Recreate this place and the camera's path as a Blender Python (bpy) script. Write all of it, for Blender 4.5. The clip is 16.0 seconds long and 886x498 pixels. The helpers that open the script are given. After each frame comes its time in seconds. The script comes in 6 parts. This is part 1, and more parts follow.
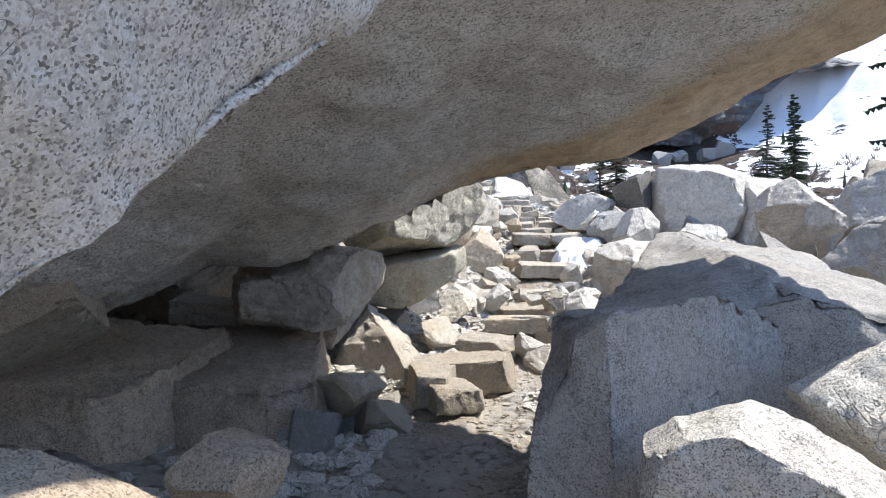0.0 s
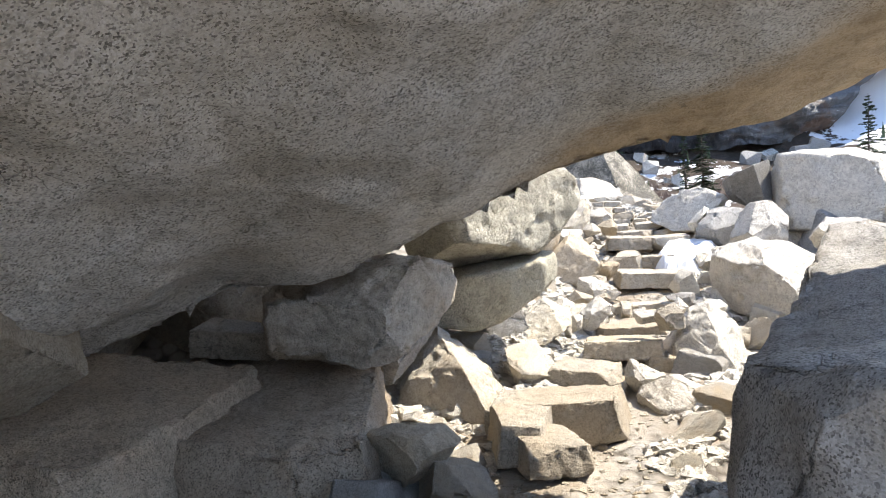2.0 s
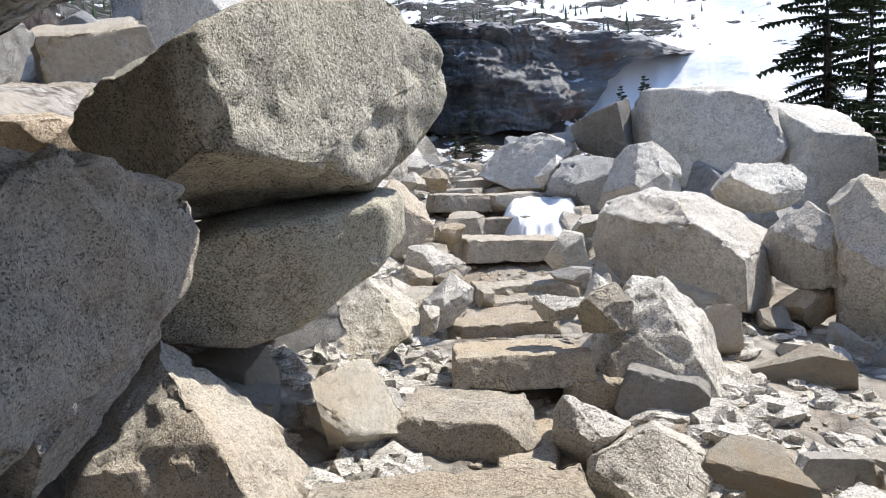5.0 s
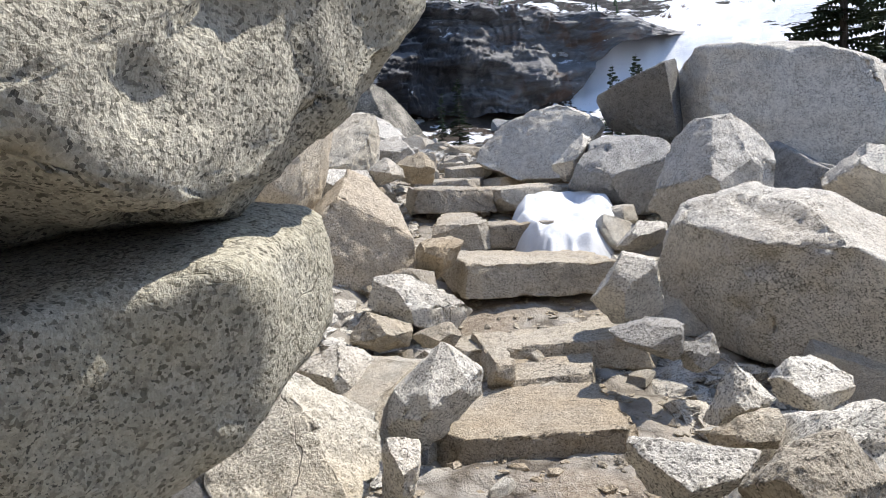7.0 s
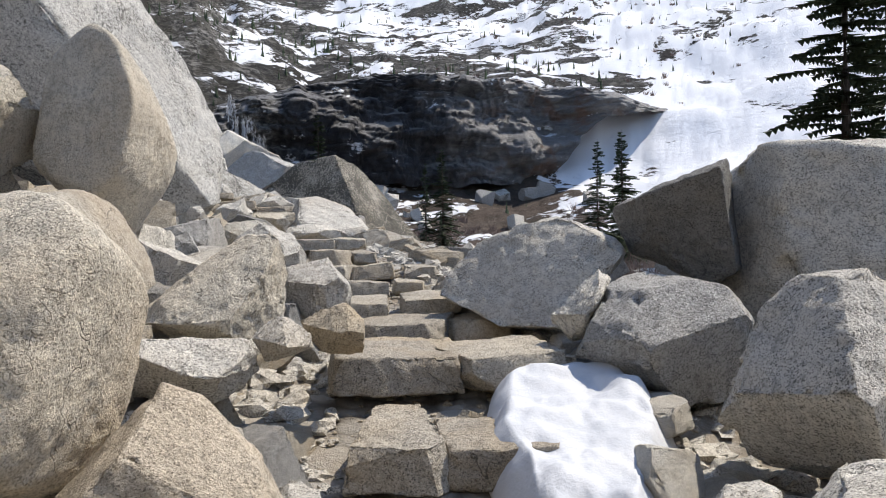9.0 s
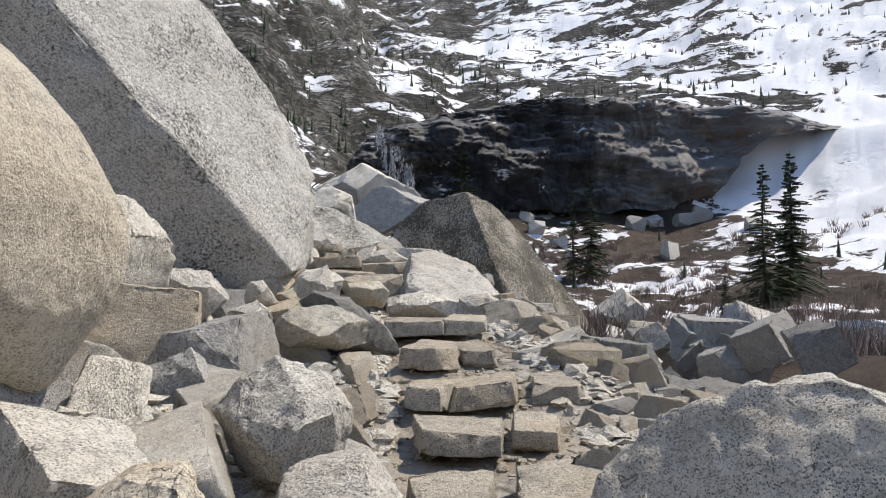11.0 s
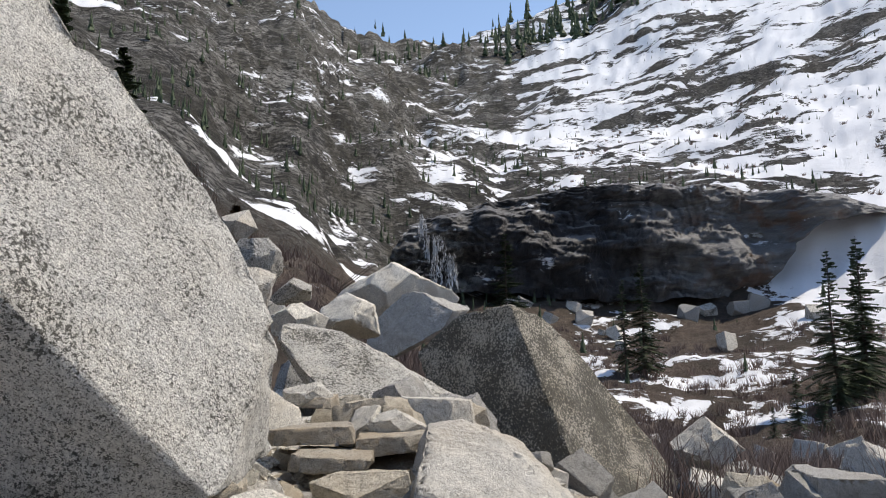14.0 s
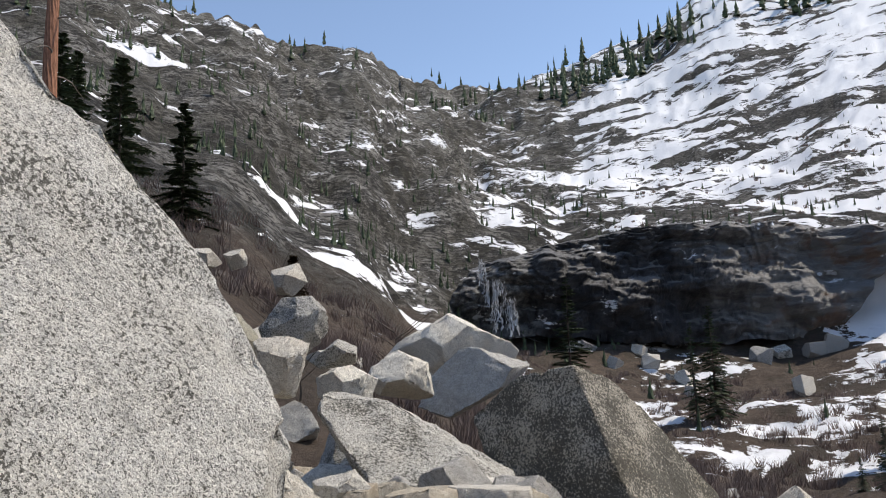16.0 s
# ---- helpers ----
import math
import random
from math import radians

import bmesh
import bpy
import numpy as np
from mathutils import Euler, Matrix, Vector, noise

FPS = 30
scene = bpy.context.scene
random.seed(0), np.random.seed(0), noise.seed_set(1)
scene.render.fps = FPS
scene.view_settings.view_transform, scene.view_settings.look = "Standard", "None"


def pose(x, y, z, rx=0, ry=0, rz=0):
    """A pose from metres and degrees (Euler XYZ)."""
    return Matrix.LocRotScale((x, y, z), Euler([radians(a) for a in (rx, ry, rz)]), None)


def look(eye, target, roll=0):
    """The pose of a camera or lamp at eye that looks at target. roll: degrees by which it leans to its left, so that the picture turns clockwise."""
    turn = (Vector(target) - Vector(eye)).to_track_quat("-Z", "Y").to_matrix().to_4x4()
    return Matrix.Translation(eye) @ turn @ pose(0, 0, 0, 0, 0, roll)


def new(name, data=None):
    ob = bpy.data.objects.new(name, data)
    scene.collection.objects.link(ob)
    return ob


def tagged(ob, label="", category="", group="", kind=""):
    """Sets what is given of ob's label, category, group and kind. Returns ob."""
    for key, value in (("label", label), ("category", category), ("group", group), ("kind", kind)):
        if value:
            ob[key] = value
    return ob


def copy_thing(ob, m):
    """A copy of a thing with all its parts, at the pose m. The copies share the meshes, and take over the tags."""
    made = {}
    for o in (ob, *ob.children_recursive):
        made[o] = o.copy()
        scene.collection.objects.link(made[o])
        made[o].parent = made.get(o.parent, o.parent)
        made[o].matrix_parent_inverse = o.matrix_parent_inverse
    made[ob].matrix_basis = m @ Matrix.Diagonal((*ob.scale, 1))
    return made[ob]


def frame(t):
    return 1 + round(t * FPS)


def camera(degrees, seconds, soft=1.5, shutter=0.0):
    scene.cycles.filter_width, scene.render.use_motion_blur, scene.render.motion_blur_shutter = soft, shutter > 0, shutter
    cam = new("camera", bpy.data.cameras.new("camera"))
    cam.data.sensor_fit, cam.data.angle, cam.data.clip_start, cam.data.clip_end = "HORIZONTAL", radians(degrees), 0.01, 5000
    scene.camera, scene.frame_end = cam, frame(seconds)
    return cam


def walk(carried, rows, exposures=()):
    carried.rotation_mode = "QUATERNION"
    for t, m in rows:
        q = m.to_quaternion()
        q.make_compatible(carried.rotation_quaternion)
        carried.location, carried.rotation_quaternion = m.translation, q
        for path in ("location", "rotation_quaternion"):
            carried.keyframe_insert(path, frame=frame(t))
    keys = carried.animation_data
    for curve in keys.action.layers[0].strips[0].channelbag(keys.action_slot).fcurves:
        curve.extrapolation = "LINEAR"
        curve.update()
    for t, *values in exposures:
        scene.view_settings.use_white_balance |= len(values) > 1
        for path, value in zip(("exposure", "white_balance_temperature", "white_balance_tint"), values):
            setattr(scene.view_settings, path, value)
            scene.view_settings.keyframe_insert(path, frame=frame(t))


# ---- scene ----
cam = camera(59.6, 16.0, 1.0)
PATH = [
    (0, (0.371, 0.133, 1.824), (0.306, 2.127, 1.682), -1.8),
    (0.5, (0.382, 0.509, 1.783), (0.267, 2.502, 1.656), -3.6),
    (1, (0.302, 0.963, 1.747), (0.159, 2.954, 1.628), -3.8),
    (1.5, (0.243, 1.495, 1.747), (0.055, 3.483, 1.632), -3.6),
    (2, (0.252, 2.024, 1.655), (-0.017, 4.004, 1.554), -3.9),
    (2.5, (0.205, 2.544, 1.594), (-0.094, 4.52, 1.508), -4.1),
    (3, (0.035, 3.239, 1.499), (-0.18, 5.225, 1.414), -3.9),
    (3.5, (-0.079, 3.918, 1.337), (-0.15, 5.914, 1.239), -3.7),
    (4, (-0.11, 4.561, 1.284), (-0.03, 6.555, 1.156), -3.3),
    (4.5, (-0.169, 5.293, 1.182), (0.069, 7.272, 1.026), -2.6),
    (4.7, (-0.184, 5.6, 1.176), (0.117, 7.57, 1.008), -2.4),
    (6.8, (0.247, 8.429, 1.179), (0.59, 10.387, 0.958), -3.0),
    (7, (0.281, 8.685, 1.217), (0.629, 10.641, 0.991), -2.8),
    (7.5, (0.474, 9.366, 1.368), (0.85, 11.317, 1.138), -2.6),
    (8, (0.635, 10.009, 1.495), (1.064, 11.953, 1.308), -2.1),
    (8.5, (0.868, 10.586, 1.625), (1.323, 12.53, 1.511), -1.4),
    (9, (1.023, 11.208, 1.7), (1.423, 13.167, 1.645), -1.4),
    (9.5, (1.263, 11.783, 1.79), (1.54, 13.763, 1.754), -2.0),
    (10, (1.414, 12.423, 1.846), (1.571, 14.416, 1.821), -2.1),
    (10.2, (1.432, 12.723, 1.913), (1.553, 14.719, 1.89), -2.0),
    (12.3, (1.851, 15.645, 2.665), (1.807, 17.638, 2.824), -0.9),
    (12.5, (1.834, 15.849, 2.697), (1.782, 17.84, 2.877), -1.2),
    (13, (1.741, 16.459, 2.734), (1.659, 18.448, 2.929), -1.4),
    (13.5, (1.695, 16.926, 2.96), (1.606, 18.912, 3.176), -2.0),
    (14, (1.79, 17.511, 3.029), (1.707, 19.494, 3.275), -1.6),
    (14.5, (1.93, 17.964, 3.189), (1.843, 19.944, 3.458), -1.4),
    (15, (2.015, 18.301, 3.225), (1.901, 20.276, 3.515), -2.1),
    (15.5, (1.942, 18.47, 3.325), (1.774, 20.438, 3.638), -2.5),
    (16, (1.857, 18.631, 3.406), (1.625, 20.584, 3.768), -2.1),
]
walk(cam, [(t, look(*row)) for t, *row in PATH], [(0, 1.7, 6400, 10), (0.5, 1.8, 6750, 10), (1.5, 2.05, 7000, 10), (3.0, 2.3, 7000, 10), (3.5, 2.2, 6850, 10), (4.0, 1.95, 6700, 10), (4.5, 1.6, 6550, 10), (7.0, 1.4, 6700, 10), (8.0, 1.15, 6800, 10), (9.0, 0.97, 7000, 10), (10.2, 0.92, 7100, 10), (12.5, 0.78, 7250, 10), (16.0, 0.72, 7250, 10)])

# ---- world, sun and exposure ----
SUN_AZ, SUN_EL = radians(74), radians(56)          # from straight ahead (+y) towards the right (+x)
world = bpy.data.worlds.new("sky")
scene.world = world
world.use_nodes = True
wn, wl = world.node_tree.nodes, world.node_tree.links
sky = wn.new("ShaderNodeTexSky")
sky.sky_type = "NISHITA"
sky.sun_disc = False
sky.sun_elevation = SUN_EL
sky.sun_rotation = SUN_AZ
sky.altitude = 2400
sky.air_density = 1.0
sky.dust_density = 0.6
wl.new(sky.outputs[0], wn["Background"].inputs[0])
wn["Background"].inputs[1].default_value = 0.15
sun_data = bpy.data.lights.new("sun", "SUN")
sun_data.energy = 2.7
sun_data.angle = radians(0.5)
sun_data.color = (1.0, 0.95, 0.88)
sun = new("sun", sun_data)
sun_dir = Vector((math.sin(SUN_AZ) * math.cos(SUN_EL), math.cos(SUN_AZ) * math.cos(SUN_EL), math.sin(SUN_EL)))
sun.matrix_world = look(sun_dir * 60, (0, 0, 0))


# ---- numeric noise ----
def lattice(i, j, k, seed):
    h = (i * 73856093) ^ (j * 19349663) ^ (k * 83492791) ^ (seed * 2654435761)
    h = (h ^ (h >> 13)) * 1274126177
    h = h ^ (h >> 16)
    return (h & 0xFFFF) / 32767.5 - 1.0


def vnoise(p, seed=0):
    q = np.floor(p).astype(np.int64)
    w = p - q
    w = w * w * w * (w * (w * 6 - 15) + 10)
    r = 0.0
    for a in (0, 1):
        for b in (0, 1):
            for c in (0, 1):
                wt = np.abs(1 - a - w[:, 0]) * np.abs(1 - b - w[:, 1]) * np.abs(1 - c - w[:, 2])
                r = r + wt * lattice(q[:, 0] + a, q[:, 1] + b, q[:, 2] + c, seed)
    return r


def fbm(p, octaves=4, seed=0, gain=0.5):
    s, amp = 0.0, 1.0
    for o in range(octaves):
        s = s + amp * vnoise(p * 2.03 ** o + 17.3 * o, seed + o)
        amp *= gain
    return s


# ---- materials ----
class Nodes:
    """A small builder of procedural materials."""

    def __init__(self, name):
        self.mat = bpy.data.materials.new(name)
        self.mat.use_nodes = True
        self.n, self.l = self.mat.node_tree.nodes, self.mat.node_tree.links
        self.bsdf = self.n["Principled BSDF"]

    def add(self, kind, **props):
        nd = self.n.new(kind)
        for key, value in props.items():
            if key == "operation":
                nd.operation = value
            elif key == "blend":
                nd.blend_type = value
        return nd

    def link(self, a, b):
        self.l.new(a, b)

    def coords(self, shift=True):
        tc = self.add("ShaderNodeTexCoord")
        if not shift:
            return tc.outputs["Object"]
        info = self.add("ShaderNodeObjectInfo")
        mul = self.add("ShaderNodeMath", operation="MULTIPLY")
        self.link(info.outputs["Random"], mul.inputs[0])
        mul.inputs[1].default_value = 37.0
        add = self.add("ShaderNodeVectorMath", operation="ADD")
        self.link(tc.outputs["Object"], add.inputs[0])
        self.link(mul.outputs[0], add.inputs[1])
        return add.outputs[0]

    def noise(self, vec, scale, detail=4, rough=0.55, distortion=0.0):
        t = self.add("ShaderNodeTexNoise")
        self.link(vec, t.inputs["Vector"])
        t.inputs["Scale"].default_value = scale
        t.inputs["Detail"].default_value = detail
        t.inputs["Roughness"].default_value = rough
        t.inputs["Distortion"].default_value = distortion
        return t.outputs["Fac"]

    def ramp(self, fac, stops):
        r = self.add("ShaderNodeValToRGB")
        self.link(fac, r.inputs[0])
        els = r.color_ramp.elements
        for i, (pos, col) in enumerate(stops):
            e = els[i] if i < 2 else els.new(pos)
            e.position = pos
            e.color = (*col, 1) if len(col) == 3 else col
        return r.outputs[0]

    def mask(self, fac, lo, hi):
        m = self.add("ShaderNodeMapRange")
        m.clamp = True
        self.link(fac, m.inputs[0])
        m.inputs[1].default_value, m.inputs[2].default_value = lo, hi
        return m.outputs[0]

    def mix(self, fac, a, b, blend="MIX"):
        m = self.add("ShaderNodeMixRGB", blend=blend)
        for sock, v in zip(m.inputs, (fac, a, b)):
            if hasattr(v, "links"):
                self.link(v, sock)
            elif isinstance(v, (int, float)):
                sock.default_value = v
            else:
                sock.default_value = (*v, 1)
        return m.outputs[0]

    def math(self, op, a, b):
        m = self.add("ShaderNodeMath", operation=op)
        for sock, v in zip(m.inputs, (a, b)):
            if hasattr(v, "links"):
                self.link(v, sock)
            else:
                sock.default_value = v
        return m.outputs[0]

    def done(self, colour, rough=0.85, height=None, bump=0.4, dist=0.02, spec=0.3):
        self.link(colour, self.bsdf.inputs["Base Color"]) if hasattr(colour, "links") else None
        if not hasattr(colour, "links"):
            self.bsdf.inputs["Base Color"].default_value = (*colour, 1)
        if hasattr(rough, "links"):
            self.link(rough, self.bsdf.inputs["Roughness"])
        else:
            self.bsdf.inputs["Roughness"].default_value = rough
        self.bsdf.inputs["Specular IOR Level"].default_value = spec
        if height is not None:
            b = self.add("ShaderNodeBump")
            b.inputs["Strength"].default_value = bump
            b.inputs["Distance"].default_value = dist
            self.link(height, b.inputs["Height"])
            self.link(b.outputs[0], self.bsdf.inputs["Normal"])
        return self.mat


def granite(name, base, dark=0.5, stain=(0.35, 0.27, 0.17), stain_amount=0.25, lichen=0.0, grain=75, bump=0.55, tone=0.85, spot=16.0, band=None):
    """Salt-and-pepper granite: single crystals, mottling, water stains, hairline cracks and black lichen spots."""
    m = Nodes(name)
    v = m.coords()
    warp = m.add("ShaderNodeVectorMath", operation="ADD")
    m.link(v, warp.inputs[0])
    wob = m.add("ShaderNodeTexNoise")
    m.link(v, wob.inputs["Vector"])
    wob.inputs["Scale"].default_value = grain * 0.5
    sc = m.add("ShaderNodeVectorMath", operation="SCALE")
    m.link(wob.outputs["Color"], sc.inputs[0])
    sc.inputs["Scale"].default_value = 0.35 / grain
    m.link(sc.outputs[0], warp.inputs[1])
    cell = m.add("ShaderNodeTexVoronoi")
    m.link(warp.outputs[0], cell.inputs["Vector"])
    cell.inputs["Scale"].default_value = grain * 2.3
    crystal = m.add("ShaderNodeSeparateXYZ")
    m.link(cell.outputs["Color"], crystal.inputs[0])
    fine = crystal.outputs[0]
    grit = m.noise(v, grain * 0.8, 4, 0.7)
    mid = m.noise(v, 5.0, 8, 0.68)
    big = m.noise(v, 0.8, 4, 0.55, 0.6)
    light = tuple(min(0.85, c * 1.22) for c in base)
    deep = tuple(c * (1 - dark) for c in base)
    speck = m.ramp(fine, [(0.06, tuple(c * 0.45 for c in deep)), (0.17, deep), (0.28, tuple(c * 0.88 for c in base)), (0.6, base), (0.9, light)])
    col = m.mix(m.math("MULTIPLY", m.mask(grit, 0.47, 0.34), 0.5), speck, deep)
    col = m.mix(m.math("MULTIPLY", m.mask(mid, 0.5, 0.68), 0.5), col, light)
    col = m.mix(m.math("MULTIPLY", m.mask(mid, 0.48, 0.3), 0.6), col, tuple(c * 0.6 * tone for c in base))
    mott = m.noise(v, 19.0, 6, 0.74)
    col = m.mix(m.math("MULTIPLY", m.mask(mott, 0.52, 0.66), 0.5), col, light)
    col = m.mix(m.math("MULTIPLY", m.mask(mott, 0.47, 0.34), 0.6), col, tuple(c * 0.42 for c in base))
    st = m.math("MULTIPLY", m.mask(m.math("ADD", m.math("MULTIPLY", big, 0.75), m.math("MULTIPLY", mid, 0.25)), 0.45, 0.66), stain_amount * 2.0)
    st = m.math("MINIMUM", st, 0.8)
    col = m.mix(st, col, m.mix(fine, tuple(c * 0.7 for c in stain), tuple(c * 1.08 for c in stain)))
    if lichen > 0:
        spots = m.noise(v, spot * 1.6, 3, 0.7)
        zones = m.noise(v, 1.1, 3, 0.6)
        both = m.math("ADD", spots, m.math("MULTIPLY", zones, 0.6))
        lm = m.mask(both, 0.99 - 0.16 * lichen, 1.02 - 0.16 * lichen)
        col = m.mix(m.math("MULTIPLY", lm, 0.85), col, (0.05, 0.048, 0.04))
    if band is not None:
        # a rusty water stain along one edge
        sep = m.add("ShaderNodeSeparateXYZ")
        m.link(m.coords(False), sep.inputs[0])
        run = m.math("ADD", m.math("MULTIPLY", sep.outputs[0], band[0]), m.math("MULTIPLY", sep.outputs[1], band[1]))
        run = m.math("ADD", run, m.math("MULTIPLY", m.noise(v, 1.1, 5, 0.65), 0.9))
        near = m.math("MULTIPLY", m.mask(run, band[2], band[2] + 0.45), m.mask(sep.outputs[0], -0.6, 0.9))
        col = m.mix(m.math("MULTIPLY", near, 0.7), col, m.mix(m.mask(mid, 0.35, 0.65), (0.36, 0.25, 0.13), (0.60, 0.45, 0.26)))
    info = m.add("ShaderNodeObjectInfo")
    col = m.mix(1.0, col, m.ramp(info.outputs["Random"], [(0.0, (0.84, 0.83, 0.82)), (1.0, (1.12, 1.11, 1.08))]), "MULTIPLY")
    # hairline cracks, in places
    line = m.math("ABSOLUTE", m.math("SUBTRACT", m.noise(v, 0.9, 5, 0.6, 0.4), 0.5), 0.0)
    where = m.mask(m.noise(v, 0.8, 2, 0.5), 0.52, 0.6)
    crack = m.math("MULTIPLY", m.mask(line, 0.0028, 0.0006), where)
    col = m.mix(m.math("MULTIPLY", crack, 0.6), col, tuple(c * 0.12 for c in base))
    pits = m.math("ADD", m.math("MULTIPLY", grit, 0.5), m.math("ADD", m.math("MULTIPLY", mid, 1.1), m.math("MULTIPLY", mott, 0.75)))
    pits = m.math("ADD", pits, m.math("MULTIPLY", fine, 0.10))
    pits = m.math("SUBTRACT", pits, m.math("MULTIPLY", crack, 0.5))
    return m.done(col, 0.9, pits, min(1.0, bump * 1.3), 0.04, 0.2)


gr_light = granite("granite_light", (0.63, 0.605, 0.55), 0.66, (0.44, 0.36, 0.26), 0.2)
gr_cool = granite("granite_cool", (0.39, 0.382, 0.365), 0.6, (0.34, 0.29, 0.22), 0.18)
gr_blue = granite("granite_blue", (0.40, 0.41, 0.42), 0.55, (0.36, 0.30, 0.22), 0.2)
# dark mix, also used where a boulder's shade is put into its colour
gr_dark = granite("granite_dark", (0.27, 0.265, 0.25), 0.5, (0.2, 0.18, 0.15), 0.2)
gr_warm = granite("granite_warm", (0.50, 0.465, 0.40), 0.4, (0.40, 0.30, 0.20), 0.3)
# grey mix with the shade beneath the overhang put into its colour
gr_shade = granite("granite_in_shade", (0.42, 0.39, 0.335), 0.45, (0.34, 0.27, 0.18), 0.3)
gr_over = granite("granite_overhang", (0.76, 0.745, 0.69), 0.55, (0.50, 0.42, 0.29), 0.2, 0.0, 50, 0.6, band=(0.62, 0.78, 2.1))
gr_lichen = granite("granite_lichen", (0.40, 0.385, 0.33), 0.6, (0.30, 0.27, 0.17), 0.3, 0.35, 62, 0.5, spot=75.0)
gr_tan = granite("granite_tan", (0.46, 0.415, 0.34), 0.45, (0.47, 0.36, 0.23), 0.35)
gr_brown = granite("granite_brown", (0.50, 0.415, 0.32), 0.4, (0.40, 0.30, 0.20), 0.3, 0.0, 60, 0.7)
gr_orange = granite("granite_orange", (0.53, 0.47, 0.385), 0.35, (0.52, 0.42, 0.30), 0.25)
gr_white = granite("granite_white", (0.56, 0.53, 0.46), 0.4, (0.55, 0.44, 0.28), 0.22)
gr_cream = granite("granite_cream", (0.55, 0.512, 0.44), 0.42, (0.50, 0.40, 0.28), 0.3)
gr_mono = granite("granite_monolith", (0.575, 0.565, 0.54), 0.66, (0.42, 0.37, 0.28), 0.12, 0.66, 48, 0.8, spot=19.0)
gr_speckle = granite("granite_speckled", (0.50, 0.485, 0.45), 0.6, (0.36, 0.32, 0.25), 0.15, 0.9, 45, 0.8, spot=17.0)
# black lichen, thickened over a lowered base to paint the left face's shade
gr_pyramid = granite("granite_pyramid", (0.40, 0.37, 0.32), 0.6, (0.36, 0.31, 0.23), 0.25, 1.5, 40, 1.0, spot=15.0)
gr_step = granite("granite_step", (0.45, 0.408, 0.342), 0.4, (0.43, 0.34, 0.23), 0.35, 0.0, 70, 0.6)


def dirt_material():
    """Trampled pale grit on the trail, broken granite rubble towards the banks."""
    m = Nodes("trail_dirt")
    v = m.coords(False)
    a = m.noise(v, 1.2, 5, 0.6)
    b = m.noise(v, 24, 5, 0.7)
    c = m.noise(v, 110, 2, 0.6)
    col = m.ramp(b, [(0.3, (0.15, 0.115, 0.085)), (0.5, (0.28, 0.23, 0.175)), (0.72, (0.42, 0.37, 0.30))])
    col = m.mix(m.mask(a, 0.4, 0.7), col, (0.42, 0.385, 0.33))
    col = m.mix(m.math("MULTIPLY", m.mask(c, 0.55, 0.7), 0.5), col, (0.48, 0.45, 0.40))
    cell = m.add("ShaderNodeTexVoronoi")
    m.link(v, cell.inputs["Vector"])
    cell.inputs["Scale"].default_value = 7.0
    stones = m.mix(cell.outputs["Color"], (0.24, 0.22, 0.19), (0.46, 0.44, 0.40))
    stones = m.mix(m.math("MULTIPLY", m.mask(cell.outputs["Distance"], 0.45, 0.75), 0.9), stones, (0.05, 0.042, 0.035))
    patch = m.mask(m.noise(v, 0.7, 4, 0.6), 0.46, 0.54)
    col = m.mix(m.math("MULTIPLY", patch, 0.75), col, stones)
    h = m.math("ADD", b, m.math("MULTIPLY", c, 0.5))
    h = m.math("SUBTRACT", h, m.math("MULTIPLY", m.math("MULTIPLY", cell.outputs["Distance"], patch), 2.0))
    return m.done(col, 0.95, h, 0.8, 0.04, 0.15)


def snow_material():
    m = Nodes("snow")
    v = m.coords(False)
    a = m.noise(v, 5, 5, 0.6)
    b = m.noise(v, 60, 3, 0.6)
    col = m.mix(m.mask(a, 0.3, 0.7), (0.50, 0.52, 0.55), (0.61, 0.62, 0.64))
    col = m.mix(m.math("MULTIPLY", m.mask(b, 0.68, 0.78), 0.5), col, (0.35, 0.31, 0.26))
    return m.done(col, 0.7, m.math("ADD", a, m.math("MULTIPLY", b, 0.3)), 0.4, 0.03, 0.2)


dirt, snow = dirt_material(), snow_material()


# ---- meshes ----
def mesh_object(name, verts, faces, material, parent=None, smooth=True):
    me = bpy.data.meshes.new(name)
    me.from_pydata([], [], [])
    verts = np.asarray(verts, dtype=np.float32)
    faces = np.asarray(faces, dtype=np.int32)
    k = faces.shape[1]
    me.vertices.add(len(verts))
    me.vertices.foreach_set("co", verts.ravel())
    me.loops.add(faces.size)
    me.loops.foreach_set("vertex_index", faces.ravel())
    me.polygons.add(len(faces))
    me.polygons.foreach_set("loop_start", np.arange(0, faces.size, k, dtype=np.int32))
    me.polygons.foreach_set("loop_total", np.full(len(faces), k, dtype=np.int32))
    me.polygons.foreach_set("use_smooth", np.full(len(faces), smooth))
    me.update(calc_edges=True)
    me.validate()
    me.materials.append(material)
    ob = new(name, me)
    if parent is not None:
        ob.parent = parent
    return ob


ICO = {}


def ico(level):
    if level not in ICO:
        bm = bmesh.new()
        bmesh.ops.create_icosphere(bm, subdivisions=level, radius=1.0)
        v = np.array([p.co[:] for p in bm.verts])
        f = np.array([[q.index for q in p.verts] for p in bm.faces])
        bm.free()
        ICO[level] = (v / np.linalg.norm(v, axis=1)[:, None], f)
    return ICO[level]


